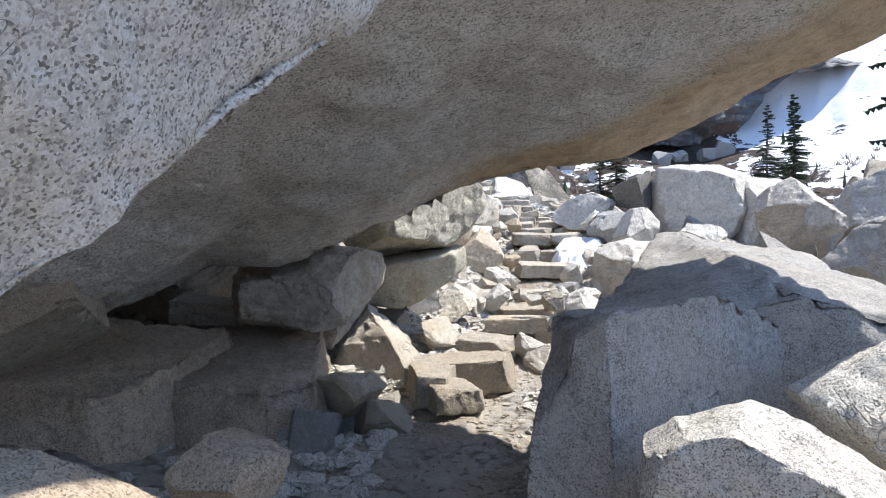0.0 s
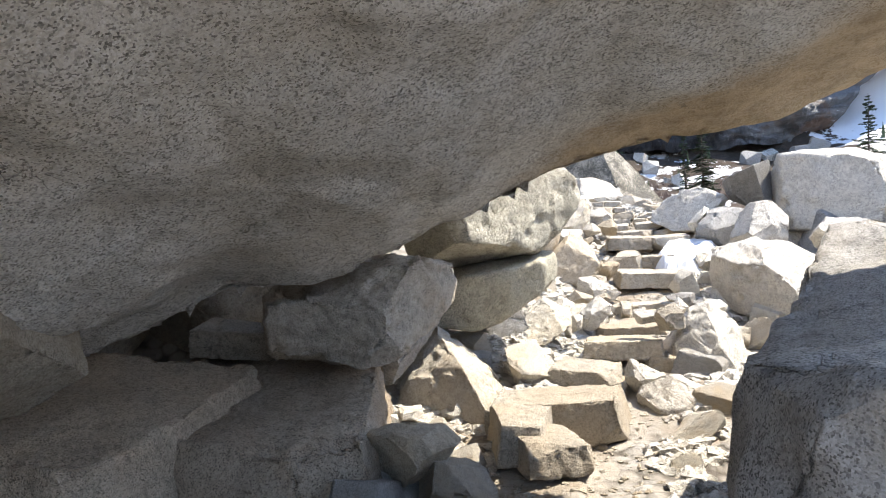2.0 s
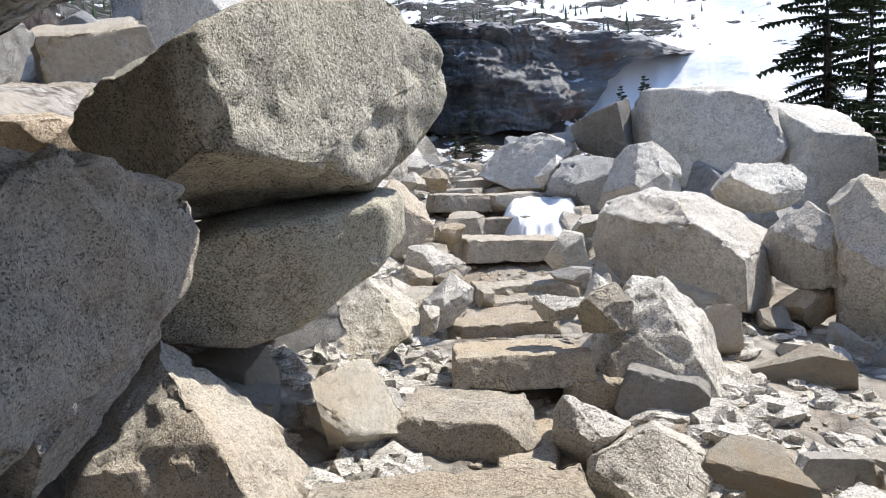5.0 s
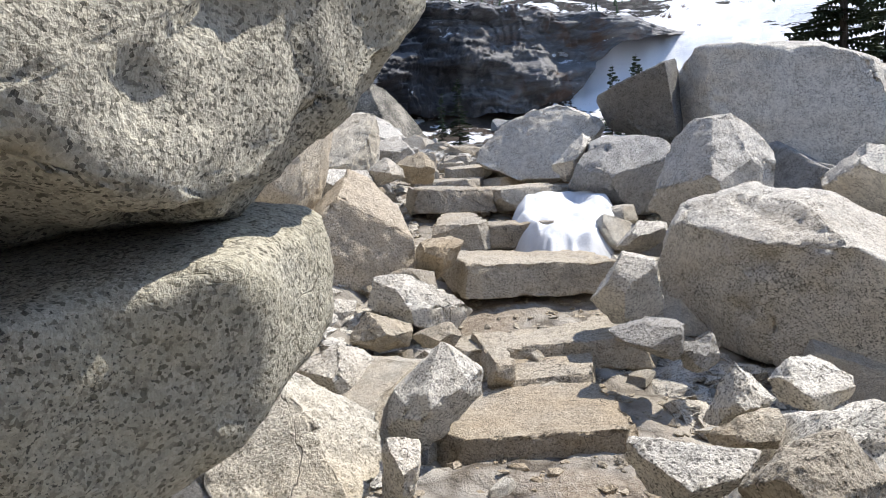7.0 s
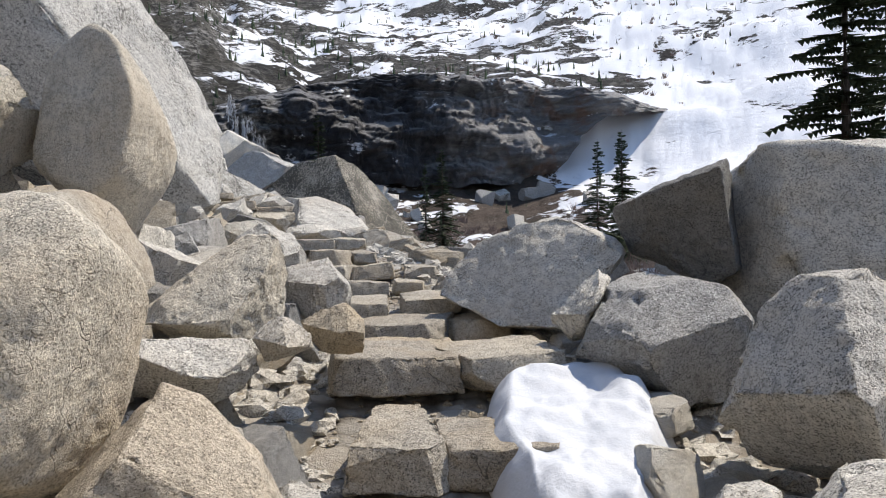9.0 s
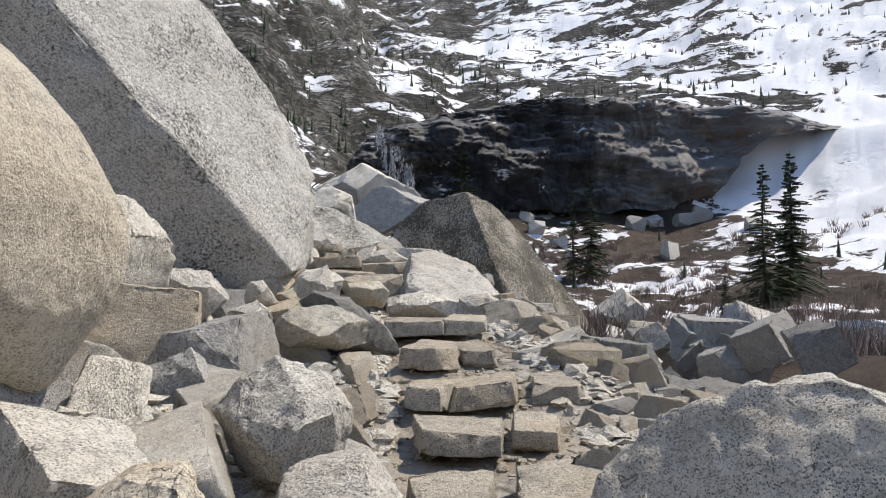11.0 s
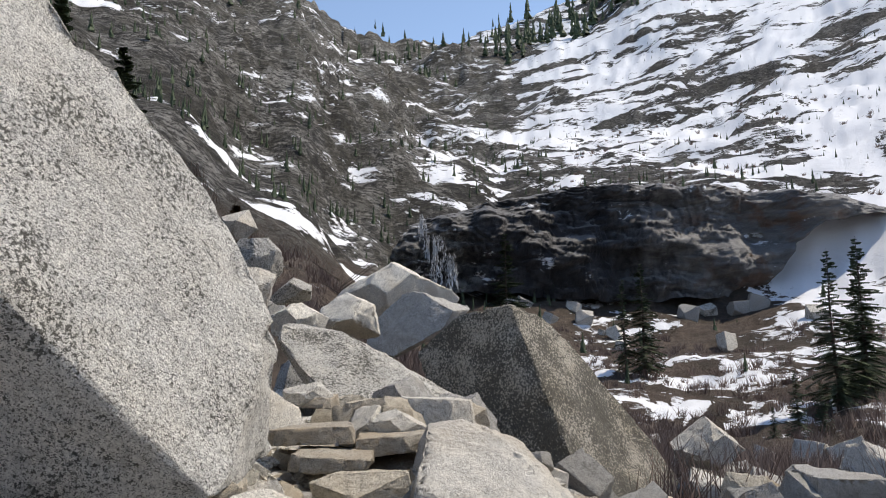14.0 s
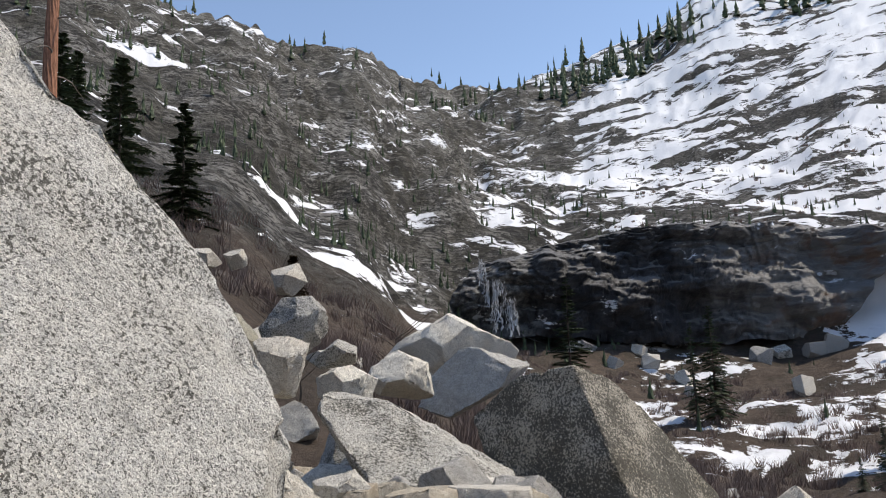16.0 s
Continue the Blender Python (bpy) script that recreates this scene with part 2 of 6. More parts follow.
def cut_body(normals, offsets, seed, rough, length):
    """A block cut from a cube by planes, with worn edges, chips and a broken surface; length: the finest edge, as a share of its size."""
    reach = max(offsets) * 2.5
    size = float(np.median(offsets))
    bm = bmesh.new()
    bmesh.ops.create_cube(bm, size=2 * reach)
    for n, o in zip(normals, offsets):
        bmesh.ops.bisect_plane(bm, geom=bm.verts[:] + bm.edges[:] + bm.faces[:], dist=1e-5, plane_co=Vector(n) * float(o), plane_no=Vector(n), clear_outer=True)
        bmesh.ops.holes_fill(bm, edges=[e for e in bm.edges if e.is_boundary])
    bmesh.ops.remove_doubles(bm, verts=bm.verts[:], dist=0.02 * size)
    bmesh.ops.bevel(bm, geom=bm.edges[:], offset=0.035 * size, segments=2, profile=0.6, affect="EDGES", clamp_overlap=True)
    bmesh.ops.triangulate(bm, faces=bm.faces[:])
    limit = reach * 0.5
    while limit > length * size * 0.99:
        limit = max(limit * 0.55, length * size)
        long = [e for e in bm.edges if e.calc_length() > limit]
        if long:
            bmesh.ops.subdivide_edges(bm, edges=long, cuts=1)
            bmesh.ops.triangulate(bm, faces=bm.faces[:])
        if limit <= length * size * 1.001:
            break
    bm.normal_update()
    co = np.array([v.co[:] for v in bm.verts])
    no = np.array([v.normal[:] for v in bm.verts])
    f = np.array([[v.index for v in q.verts] for q in bm.faces])
    bm.free()
    off = np.array([seed * 3.7, seed * 1.3, seed * 7.9])
    p = co / size
    s = min(size, 1.2)
    # how close each point lies to an edge between two faces
    gap = np.sort((offsets[None, :] - co @ normals.T) / size, axis=1)[:, 1]
    edge = np.clip(1 - gap / 0.22, 0, 1)
    wave = fbm(p * 1.3 + off, 3, seed, 0.5)
    broken = fbm(p * 2.6 + off, 4, seed + 17, 0.55)
    ledge = np.floor(broken * 3) / 3
    fine = fbm(co * 16 + off, 4, seed + 21, 0.62)
    chip = np.maximum(fbm(p * 5.5 + off, 3, seed + 5), 0) * edge
    d = rough * s * (0.030 * wave + 0.016 * ledge - 0.075 * chip) + rough * 0.006 * fine
    return co + no * d[:, None], f


def plane_body(level, normals, offsets, sharp, seed, rough=1.0, grain=1.0, facets=12):
    """A rock bounded by planes round its centre, with extra random facets, chipped edges and relief."""
    d, f = ico(level)
    n = np.asarray(normals, float)
    n = n / np.linalg.norm(n, axis=1)[:, None]
    o = np.asarray(offsets, float)
    q = np.maximum(d @ n.T, 0) / o[None, :]
    p = d / q.max(1)[:, None]
    rng = np.random.default_rng(seed)
    if facets:
        m = rng.normal(size=(facets, 3))
        m /= np.linalg.norm(m, axis=1)[:, None]
        reach = (p @ m.T).max(0)
        n, o = np.concatenate([n, m]), np.concatenate([o, reach * rng.uniform(0.76, 0.95, facets)])
        q = np.maximum(d @ n.T, 0) / o[None, :]
    if sharp >= 60:
        return cut_body(n, o, seed, rough, {4: 0.20, 5: 0.11, 6: 0.07}.get(level, 0.3))
    size = float(np.median(1 / q.max(1)))
    off = np.array([seed * 3.7, seed * 1.3, seed * 7.9])
    p = d / q.max(1)[:, None]
    # uneven faces: each plane is warped before the edges are rounded
    warp = 1 + 0.035 * rough * fbm(p / size * 1.5 + off, 4, seed, 0.55)
    q = q * warp[:, None]
    r = (q ** sharp).sum(1) ** (-1.0 / sharp)
    p = d * r[:, None]
    ridge = np.abs(fbm(p / size * 1.7 + off, 4, seed + 9))
    crack = np.maximum(0.10 - ridge, 0) * (vnoise(p / size * 1.1 + off, seed + 13) > 0.05)
    steps = fbm(p / size * 2.4 + off, 4, seed + 17, 0.55)
    ledge = np.floor(steps * 3) / 3 * 0.6 + steps * 0.4
    fine = fbm(p * 14 / max(size, 0.5) ** 0.5 + off, 5, seed + 21, 0.62)
    s = min(size, 1.2)
    r = r + rough * s * (0.026 * ledge - 0.16 * crack + 0.014 * fine * grain)
    return d * r[:, None], f


def rock(name, centre, yaw, edges, front, back, material, level, seed, label, extra=(), sharp=150, rough=1.0):
    """A boulder from the slants of its outline (angle, distance), its depth towards and away, and extra cuts."""
    rnd = random.Random(seed)
    normals, offsets = [], []
    for angle, dist in edges:
        a = radians(angle)
        for sign in (-1, 1):
            t = radians(rnd.choice((5, 8, 24, 36)) if not extra else rnd.uniform(4, 10) if sign < 0 else 20)
            normals.append((math.cos(a) * math.cos(t), sign * math.sin(t), math.sin(a) * math.cos(t)))
            offsets.append(max(0.05, dist * math.cos(t) * 1.03))
    reach = sum(d for _, d in edges) / len(edges)
    if extra or sharp < 20:
        normals.append((rnd.uniform(-0.35, 0.35), -1, rnd.uniform(0.0, 0.45)))
        offsets.append(front * (1.6 if extra else 1))
    else:
        # broken faces that meet in one corner towards the trail
        corner = (rnd.uniform(-0.3, 0.3) * reach, -front, rnd.uniform(-0.1, 0.35) * reach)
        lean = math.atan2(front, reach)
        for turn in (rnd.uniform(-165, -135), rnd.uniform(-40, -10), rnd.uniform(60, 115)):
            t = lean * rnd.uniform(0.55, 1.0)
            a = radians(turn)
            n = (math.sin(t) * math.cos(a), -math.cos(t), math.sin(t) * math.sin(a))
            normals.append(n)
            offsets.append(max(0.06, sum(p * q for p, q in zip(n, corner))))
    normals.append((rnd.uniform(-0.3, 0.3), 1, rnd.uniform(-0.1, 0.3)))
    offsets.append(back)
    for nx, ny, nz, dist in extra:
        normals.append((nx, ny, nz))
        offsets.append(dist)
    v, f = plane_body(level, normals, offsets, sharp, seed, rough, 1.0, 3 if extra else 0 if sharp < 20 else 4)
    ob = mesh_object(name, v, f, material)
    ob.matrix_world = pose(*centre, 0, 0, yaw)
    return tagged(ob, label, {"boulder": "boulder", "snow_patch": "snow"}.get(name, "rock"))


def hewn(name, centre, faces, material, level, seed, label, sharp=200, rough=1.0, facets=2):
    """A broken block from its faces, each given by a normal and a point on it."""
    c = np.array(centre, float)
    n = np.array([f[0] for f in faces], float)
    n /= np.linalg.norm(n, axis=1)[:, None]
    off = [float(a @ (np.array(p, float) - c)) for a, (_, p) in zip(n, faces)]
    v, f = plane_body(level, n, off, sharp, seed, rough, 1.0, facets)
    ob = mesh_object(name, v, f, material)
    ob.matrix_world = pose(*centre)
    return tagged(ob, label, "boulder" if name == "boulder" else "rock")


def step(front, yaw, width, depth, height, seed):
    """A rough-hewn slab: front is the middle of its upper front edge."""
    rnd = random.Random(seed)
    depth, height = depth + 0.28, height + 0.03
    yaw += rnd.uniform(-12, 12)
    normals = [(1, rnd.uniform(-0.25, 0.25), 0.1), (-1, rnd.uniform(-0.25, 0.25), 0.1), (rnd.uniform(-0.1, 0.1), -1, 0.12), (rnd.uniform(-0.2, 0.2), 1, 0.1),
               (rnd.uniform(-0.05, 0.05), rnd.uniform(-0.05, 0.02), 1), (0, 0, -1), (1, -1, 0.4), (-1, -1, 0.4), (rnd.uniform(-0.3, 0.3), -1, 1.2)]
    w, d, h = width / 2, depth / 2, height / 2
    offsets = [w, w, d, d, h, h, (w + d) * 0.70, (w + d) * 0.70, (d + h) * 0.86]
    v, f = plane_body(5 if front[1] < 17 else 4, normals, offsets, 220, seed, 0.8, 0.9, 3)
    ob = mesh_object("stone_step", v, f, gr_step)
    m = pose(front[0], front[1], front[2], 0, 0, yaw)
    ob.matrix_world = m @ pose(0, depth / 2 - 0.03, -height / 2 + 0.012, rnd.uniform(-4, 2), rnd.uniform(-4, 4), 0)
    return tagged(ob, "rough granite slab laid as a trail step in dirt", "step", "trail steps")



# ---- ground ----
TRAIL_Y = [-20, 0, 5, 7, 8.3, 9.5, 10.5, 12, 12.8, 13.6, 14.8, 16, 17, 18.5, 20.5, 22, 24, 25.5, 28, 34, 45]
TRAIL_Z = [-0.5, -0.5, -0.45, -0.42, -0.36, -0.25, -0.12, -0.05, 0.1, 0.3, 0.52, 0.72, 0.88, 1.03, 1.25, 1.36, 1.5, 1.9, 2.0, 1.2, -0.5]
TRAIL_X = [0.3, 0.3, 0.1, 0.2, 0.4, 0.8, 1.0, 1.4, 1.6, 1.7, 1.8, 1.9, 2.0, 1.9, 1.8, 1.7, 1.5, 0.7, 0.3, 0.3, 0.3]
AZ = [-180, -110, -75, -50, -37, -24, -14, -8, -3, 2, 8, 16, 24, 32, 50, 80, 110, 180]
RANGES = [6, 14, 22, 30, 45, 70, 100, 140, 172, 186, 192, 215, 270, 380, 560, 800, 1100, 2600]


def column(*v):
    return v


# heights above the trail's top (m) along each bearing, for the ranges above
HEIGHTS = np.array([
    column(0, 0, 0, 0, 1, 3, 6, 12, 16, 18, 19, 24, 36, 60, 95, 130, 160, 200),
    column(0, 0.5, 1, 2, 5, 11, 18, 28, 36, 40, 42, 50, 70, 105, 150, 200, 230, 250),
    column(0, 1, 2, 5, 12, 24, 38, 56, 70, 76, 79, 92, 124, 180, 250, 320, 340, 330),
    column(0, 1, 3, 8, 17, 30, 45, 66, 83, 90, 94, 112, 150, 215, 300, 400, 380, 350),
    column(0, 0.5, 2, 7, 15, 26, 39, 58, 73, 80, 84, 99, 138, 205, 300, 400, 380, 350),
    column(0, 0, 1.5, 5, 11, 20, 31, 47, 59, 65, 69, 83, 118, 178, 275, 385, 370, 330),
    column(0, 0, 0.8, 2.5, 6, 12, 20, 33, 43, 48, 51, 64, 96, 152, 250, 368, 350, 320),
    column(0, -0.2, 0.2, 1.2, 3.2, 7, 11, 20, 28, 33, 36, 47, 74, 125, 210, 322, 300, 280),
    column(0, -0.4, -0.4, -0.4, 0, 2, 5, 12, 20, 25, 28, 38, 62, 108, 186, 318, 320, 300),
    column(0, -0.6, -1, -1.3, -1.8, -1, 1, 7, 15, 20, 24, 34, 57, 102, 190, 335, 345, 320),
    column(0, -0.8, -1.8, -2.5, -4.2, -5.5, -4, 3, 12, 22, 36, 43, 60, 104, 200, 358, 380, 340),
    column(0, -1, -2.2, -3, -5, -6.5, -5.5, 2, 11, 21, 36, 44, 62, 110, 225, 410, 440, 400),
    column(0, -1, -2.2, -3.2, -5.2, -7, -6, 3, 13, 20, 30, 41, 68, 124, 230, 390, 470, 450),
    column(0, -1, -2, -3, -5.2, -7, -6, 5, 17, 23, 27, 40, 74, 138, 250, 420, 500, 480),
    column(0, -1, -2, -3, -5, -6.5, -4.5, 8, 22, 28, 32, 46, 82, 150, 265, 430, 500, 480),
    column(0, -0.5, -1, -2, -3, -3, 1, 12, 24, 30, 33, 44, 72, 125, 210, 320, 380, 380),
    column(0, 0, 0, 0, 0, 2, 6, 13, 20, 24, 26, 34, 54, 90, 145, 210, 240, 260),
    column(0, 0, 0, 0, 1, 3, 6, 12, 16, 18, 19, 24, 36, 60, 95, 130, 160, 200),
])
HUB = (1.7, 18.0)


def near_height(x, y):
    """The trail's bed and the rubble banks beside it."""
    z = np.interp(y, TRAIL_Y, TRAIL_Z)
    dx = x - np.interp(y, TRAIL_Y, TRAIL_X)
    left = np.maximum(-dx - 0.9, 0)
    right = np.maximum(dx - 1.0, 0)
    z = z + np.interp(y, [6, 9.6, 11, 18, 20.5], [0.1, 0.1, 0.45, 0.45, 0.14]) * np.minimum(left, 4) - np.interp(y, [17, 22], [0.1, 0.55]) * np.minimum(right, 5)
    p = np.stack([x, y, np.zeros_like(x)], 1)
    z = z + 0.05 * fbm(p * 1.3, 4, 3) + 0.02 * fbm(p * 6, 3, 5)
    return z


def far_height(x, y):
    dx, dy = x - HUB[0], y - HUB[1]
    r = np.hypot(dx, dy) + 1e-6
    az = np.degrees(np.arctan2(dx, dy))
    col = np.stack([np.interp(r, RANGES, h) for h in HEIGHTS], 0)
    i = np.clip(np.searchsorted(AZ, az) - 1, 0, len(AZ) - 2)
    a0, a1 = np.array(AZ)[i], np.array(AZ)[i + 1]
    w = np.clip((az - a0) / (a1 - a0), 0, 1)
    w = w * w * (3 - 2 * w)
    idx = np.arange(len(r))
    z = col[i, idx] * (1 - w) + col[i + 1, idx] * w + 1.1
    p = np.stack([x, y, z], 1)
    amp = np.clip((r - 14) / 300, 0, 1)
    calm = np.clip((12 - az) / 18, 0.3, 1) * np.where(np.abs(az) > 60, 1.0, 1.0)
    z = z + amp * (calm * (18 * fbm(p * 0.011, 5, 31, 0.52) - 12 * np.abs(fbm(p * 0.02, 4, 37))))
    z = z + np.clip((r - 20) / 60, 0, 1) * 1.2 * fbm(p * 0.12, 4, 41)
    led = fbm(p * 0.05 * np.array([1, 1, 3.0]), 3, 47)
    z = z + np.clip((r - 120) / 150, 0, 1) * (2.0 + 4.0 * calm) * np.abs(led)
    return z


def ground_sheet():
    azs = np.concatenate([np.arange(-60, 50, 0.16), np.arange(50, 300, 3.0)])
    rs = np.concatenate([np.arange(0.6, 5.7, 0.6), 6 * 1.022 ** np.arange(0, 282)])
    A, R = np.meshgrid(np.radians(azs), rs)
    x = (HUB[0] + R * np.sin(A)).ravel()
    y = (HUB[1] + R * np.cos(A)).ravel()
    zf = far_height(x, y)
    zn = near_height(x, y)
    box = np.maximum(np.maximum(np.abs(x - 0.5) - 6, 0) / 4, np.maximum(np.abs(y - 14) - 21, 0) / 5)
    w = np.clip(box, 0, 1)
    z = (zn - 0.15) * (1 - w) + zf * w
    nr, na = A.shape
    k = np.arange(nr * na).reshape(nr, na)
    nxt = np.roll(k, -1, 1)
    f = np.stack([k[:-1], k[1:], nxt[1:], nxt[:-1]], -1).reshape(-1, 4)
    return np.stack([x, y, z], 1), f


def terrain_material():
    """Bare granite ledges, snowfields between them, brown brush on the valley floor."""
    m = Nodes("mountain_ground")
    v = m.coords(False)
    geo = m.add("ShaderNodeNewGeometry")
    sep = m.add("ShaderNodeSeparateXYZ")
    m.link(geo.outputs["Normal"], sep.inputs[0])
    pos = m.add("ShaderNodeSeparateXYZ")
    m.link(v, pos.inputs[0])
    flat = m.add("ShaderNodeMapping")
    m.link(v, flat.inputs["Vector"])
    flat.inputs["Scale"].default_value = (1, 1, 2.6)
    fv = flat.outputs[0]
    big = m.noise(fv, 0.012, 6, 0.6, 0.4)
    mid = m.noise(fv, 0.06, 8, 0.68, 0.5)
    small = m.noise(fv, 0.5, 10, 0.82)
    strata = m.noise(fv, 0.16, 11, 0.76, 1.2)
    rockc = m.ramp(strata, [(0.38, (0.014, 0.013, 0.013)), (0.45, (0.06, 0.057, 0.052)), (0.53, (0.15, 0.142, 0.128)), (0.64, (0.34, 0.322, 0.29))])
    bend = m.add("ShaderNodeTexNoise")
    m.link(fv, bend.inputs["Vector"])
    bend.inputs["Scale"].default_value = 0.08
    bend.inputs["Detail"].default_value = 6
    far = m.add("ShaderNodeVectorMath", operation="SCALE")
    m.link(bend.outputs["Color"], far.inputs[0])
    far.inputs["Scale"].default_value = 26.0
    moved = m.add("ShaderNodeVectorMath", operation="ADD")
    m.link(fv, moved.inputs[0])
    m.link(far.outputs[0], moved.inputs[1])
    tones = []
    for scale in (0.035, 0.17):
        cell = m.add("ShaderNodeTexVoronoi")
        m.link(moved.outputs[0], cell.inputs["Vector"])
        cell.inputs["Scale"].default_value = scale
        part_of = m.add("ShaderNodeSeparateXYZ")
        m.link(cell.outputs["Color"], part_of.inputs[0])
        tones.append(part_of.outputs[0])
    joint = m.add("ShaderNodeTexVoronoi")
    joint.feature = "DISTANCE_TO_EDGE"
    m.link(moved.outputs[0], joint.inputs["Vector"])
    joint.inputs["Scale"].default_value = 0.17
    slab = m.math("ADD", m.math("MULTIPLY", tones[0], 0.55), m.math("MULTIPLY", tones[1], 0.45))
    rockc = m.mix(m.math("MULTIPLY", m.mask(slab, 0.5, 0.8), 0.65), rockc, (0.30, 0.287, 0.262))
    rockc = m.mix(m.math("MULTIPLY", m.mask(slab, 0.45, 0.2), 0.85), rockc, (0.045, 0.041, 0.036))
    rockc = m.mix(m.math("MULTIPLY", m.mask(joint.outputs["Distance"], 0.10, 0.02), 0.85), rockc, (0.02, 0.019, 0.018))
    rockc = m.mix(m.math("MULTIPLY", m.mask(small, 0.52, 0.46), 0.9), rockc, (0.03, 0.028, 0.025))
    pale = m.math("MULTIPLY", m.mask(m.noise(fv, 0.03, 7, 0.7, 0.8), 0.5, 0.56), m.mask(small, 0.46, 0.54))
    rockc = m.mix(m.math("MULTIPLY", pale, 0.7), rockc, (0.36, 0.347, 0.32))
    scrub = m.mix(m.mask(small, 0.35, 0.7), (0.10, 0.075, 0.058), (0.24, 0.18, 0.14))
    # brush: low ground close to the valley bottom
    low = m.mask(m.math("ADD", pos.outputs[2], m.math("MULTIPLY", mid, 24.0)), 32.0, 22.0)
    col = m.mix(low, rockc, scrub)
    green = m.math("MULTIPLY", m.mask(m.noise(v, 0.07, 7, 0.72), 0.48, 0.54), m.mask(small, 0.42, 0.5))
    col = m.mix(m.math("MULTIPLY", green, 0.6), col, (0.05, 0.045, 0.032))
    # snow lies on the right-hand slope and in the hollows
    side = m.mask(m.math("ADD", pos.outputs[0], m.math("MULTIPLY", pos.outputs[1], -0.05)), -40.0, 70.0)
    s = m.math("ADD", m.math("MULTIPLY", big, 0.75), m.math("MULTIPLY", mid, 0.8))
    s = m.math("ADD", s, m.math("MULTIPLY", small, 0.42))
    s = m.math("ADD", s, 0.065)
    s = m.math("ADD", s, m.math("MULTIPLY", side, 0.21))
    s = m.math("ADD", s, m.math("MULTIPLY", sep.outputs[2], 0.22))
    s = m.math("ADD", s, m.math("MULTIPLY", strata, -0.22))
    s = m.math("ADD", s, m.math("MULTIPLY", m.math("SUBTRACT", slab, 0.5), -0.26))
    s = m.math("SUBTRACT", s, m.math("MULTIPLY", low, 0.14))
    s = m.math("ADD", s, m.math("MULTIPLY", side, 0.06))
    ridge = m.add("ShaderNodeMapping")
    m.link(v, ridge.inputs["Vector"])
    ridge.inputs["Scale"].default_value = (0.8, 0.8, 1.5)
    bands = m.noise(ridge.outputs[0], 0.022, 7, 0.66, 0.9)
    s = m.math("SUBTRACT", s, m.math("MULTIPLY", m.mask(bands, 0.50, 0.54), 0.30))
    tongue = m.math("MULTIPLY", m.mask(m.math("ADD", pos.outputs[0], m.math("MULTIPLY", mid, 30.0)), 70.0, 80.0), m.mask(pos.outputs[1], 112.0, 128.0))
    s = m.math("ADD", s, m.math("MULTIPLY", m.math("MULTIPLY", tongue, m.mask(pos.outputs[1], 215.0, 190.0)), 0.35))
    sm = m.mask(s, 1.187, 1.196)
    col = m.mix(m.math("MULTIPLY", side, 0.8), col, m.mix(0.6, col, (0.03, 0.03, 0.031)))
    col = m.mix(sm, col, (0.72, 0.73, 0.75))
    h = m.math("ADD", m.math("MULTIPLY", strata, 1.0), m.math("MULTIPLY", small, 0.5))
    h = m.math("MULTIPLY", h, m.math("SUBTRACT", 1.0, m.math("MULTIPLY", sm, 0.85)))
    return m.done(col, 0.9, h, 0.9, 2.5, 0.2)


gv, gf = ground_sheet()
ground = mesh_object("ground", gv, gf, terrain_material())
tagged(ground, "snow-streaked granite mountainside and brushy valley floor", "ground", kind="structure")


def trail_bed():
    xs, ys = np.arange(-5.5, 6.5, 0.07), np.arange(-6, 34, 0.07)
    X, Y = np.meshgrid(xs, ys)
    z = near_height(X.ravel(), Y.ravel())
    p = np.stack([X.ravel(), Y.ravel(), 0 * z], 1)
    z = z + 0.012 * fbm(p * 17, 2, 71)
    edge = np.maximum(np.maximum(np.abs(p[:, 0] - 0.5) - 5.0, 0) / 1.0, np.maximum(np.abs(p[:, 1] - 14) - 18, 0) / 2)
    z = z - 0.5 * np.clip(edge, 0, 1)
    p[:, 2] = z
    k = np.arange(X.size).reshape(X.shape)
    f = np.stack([k[:-1, :-1], k[:-1, 1:], k[1:, 1:], k[1:, :-1]], -1).reshape(-1, 4)
    return p, f


tv, tf = trail_bed()
tagged(mesh_object("trail", tv, tf, dirt), "brown gritty dirt trail between boulders", "trail", kind="structure")


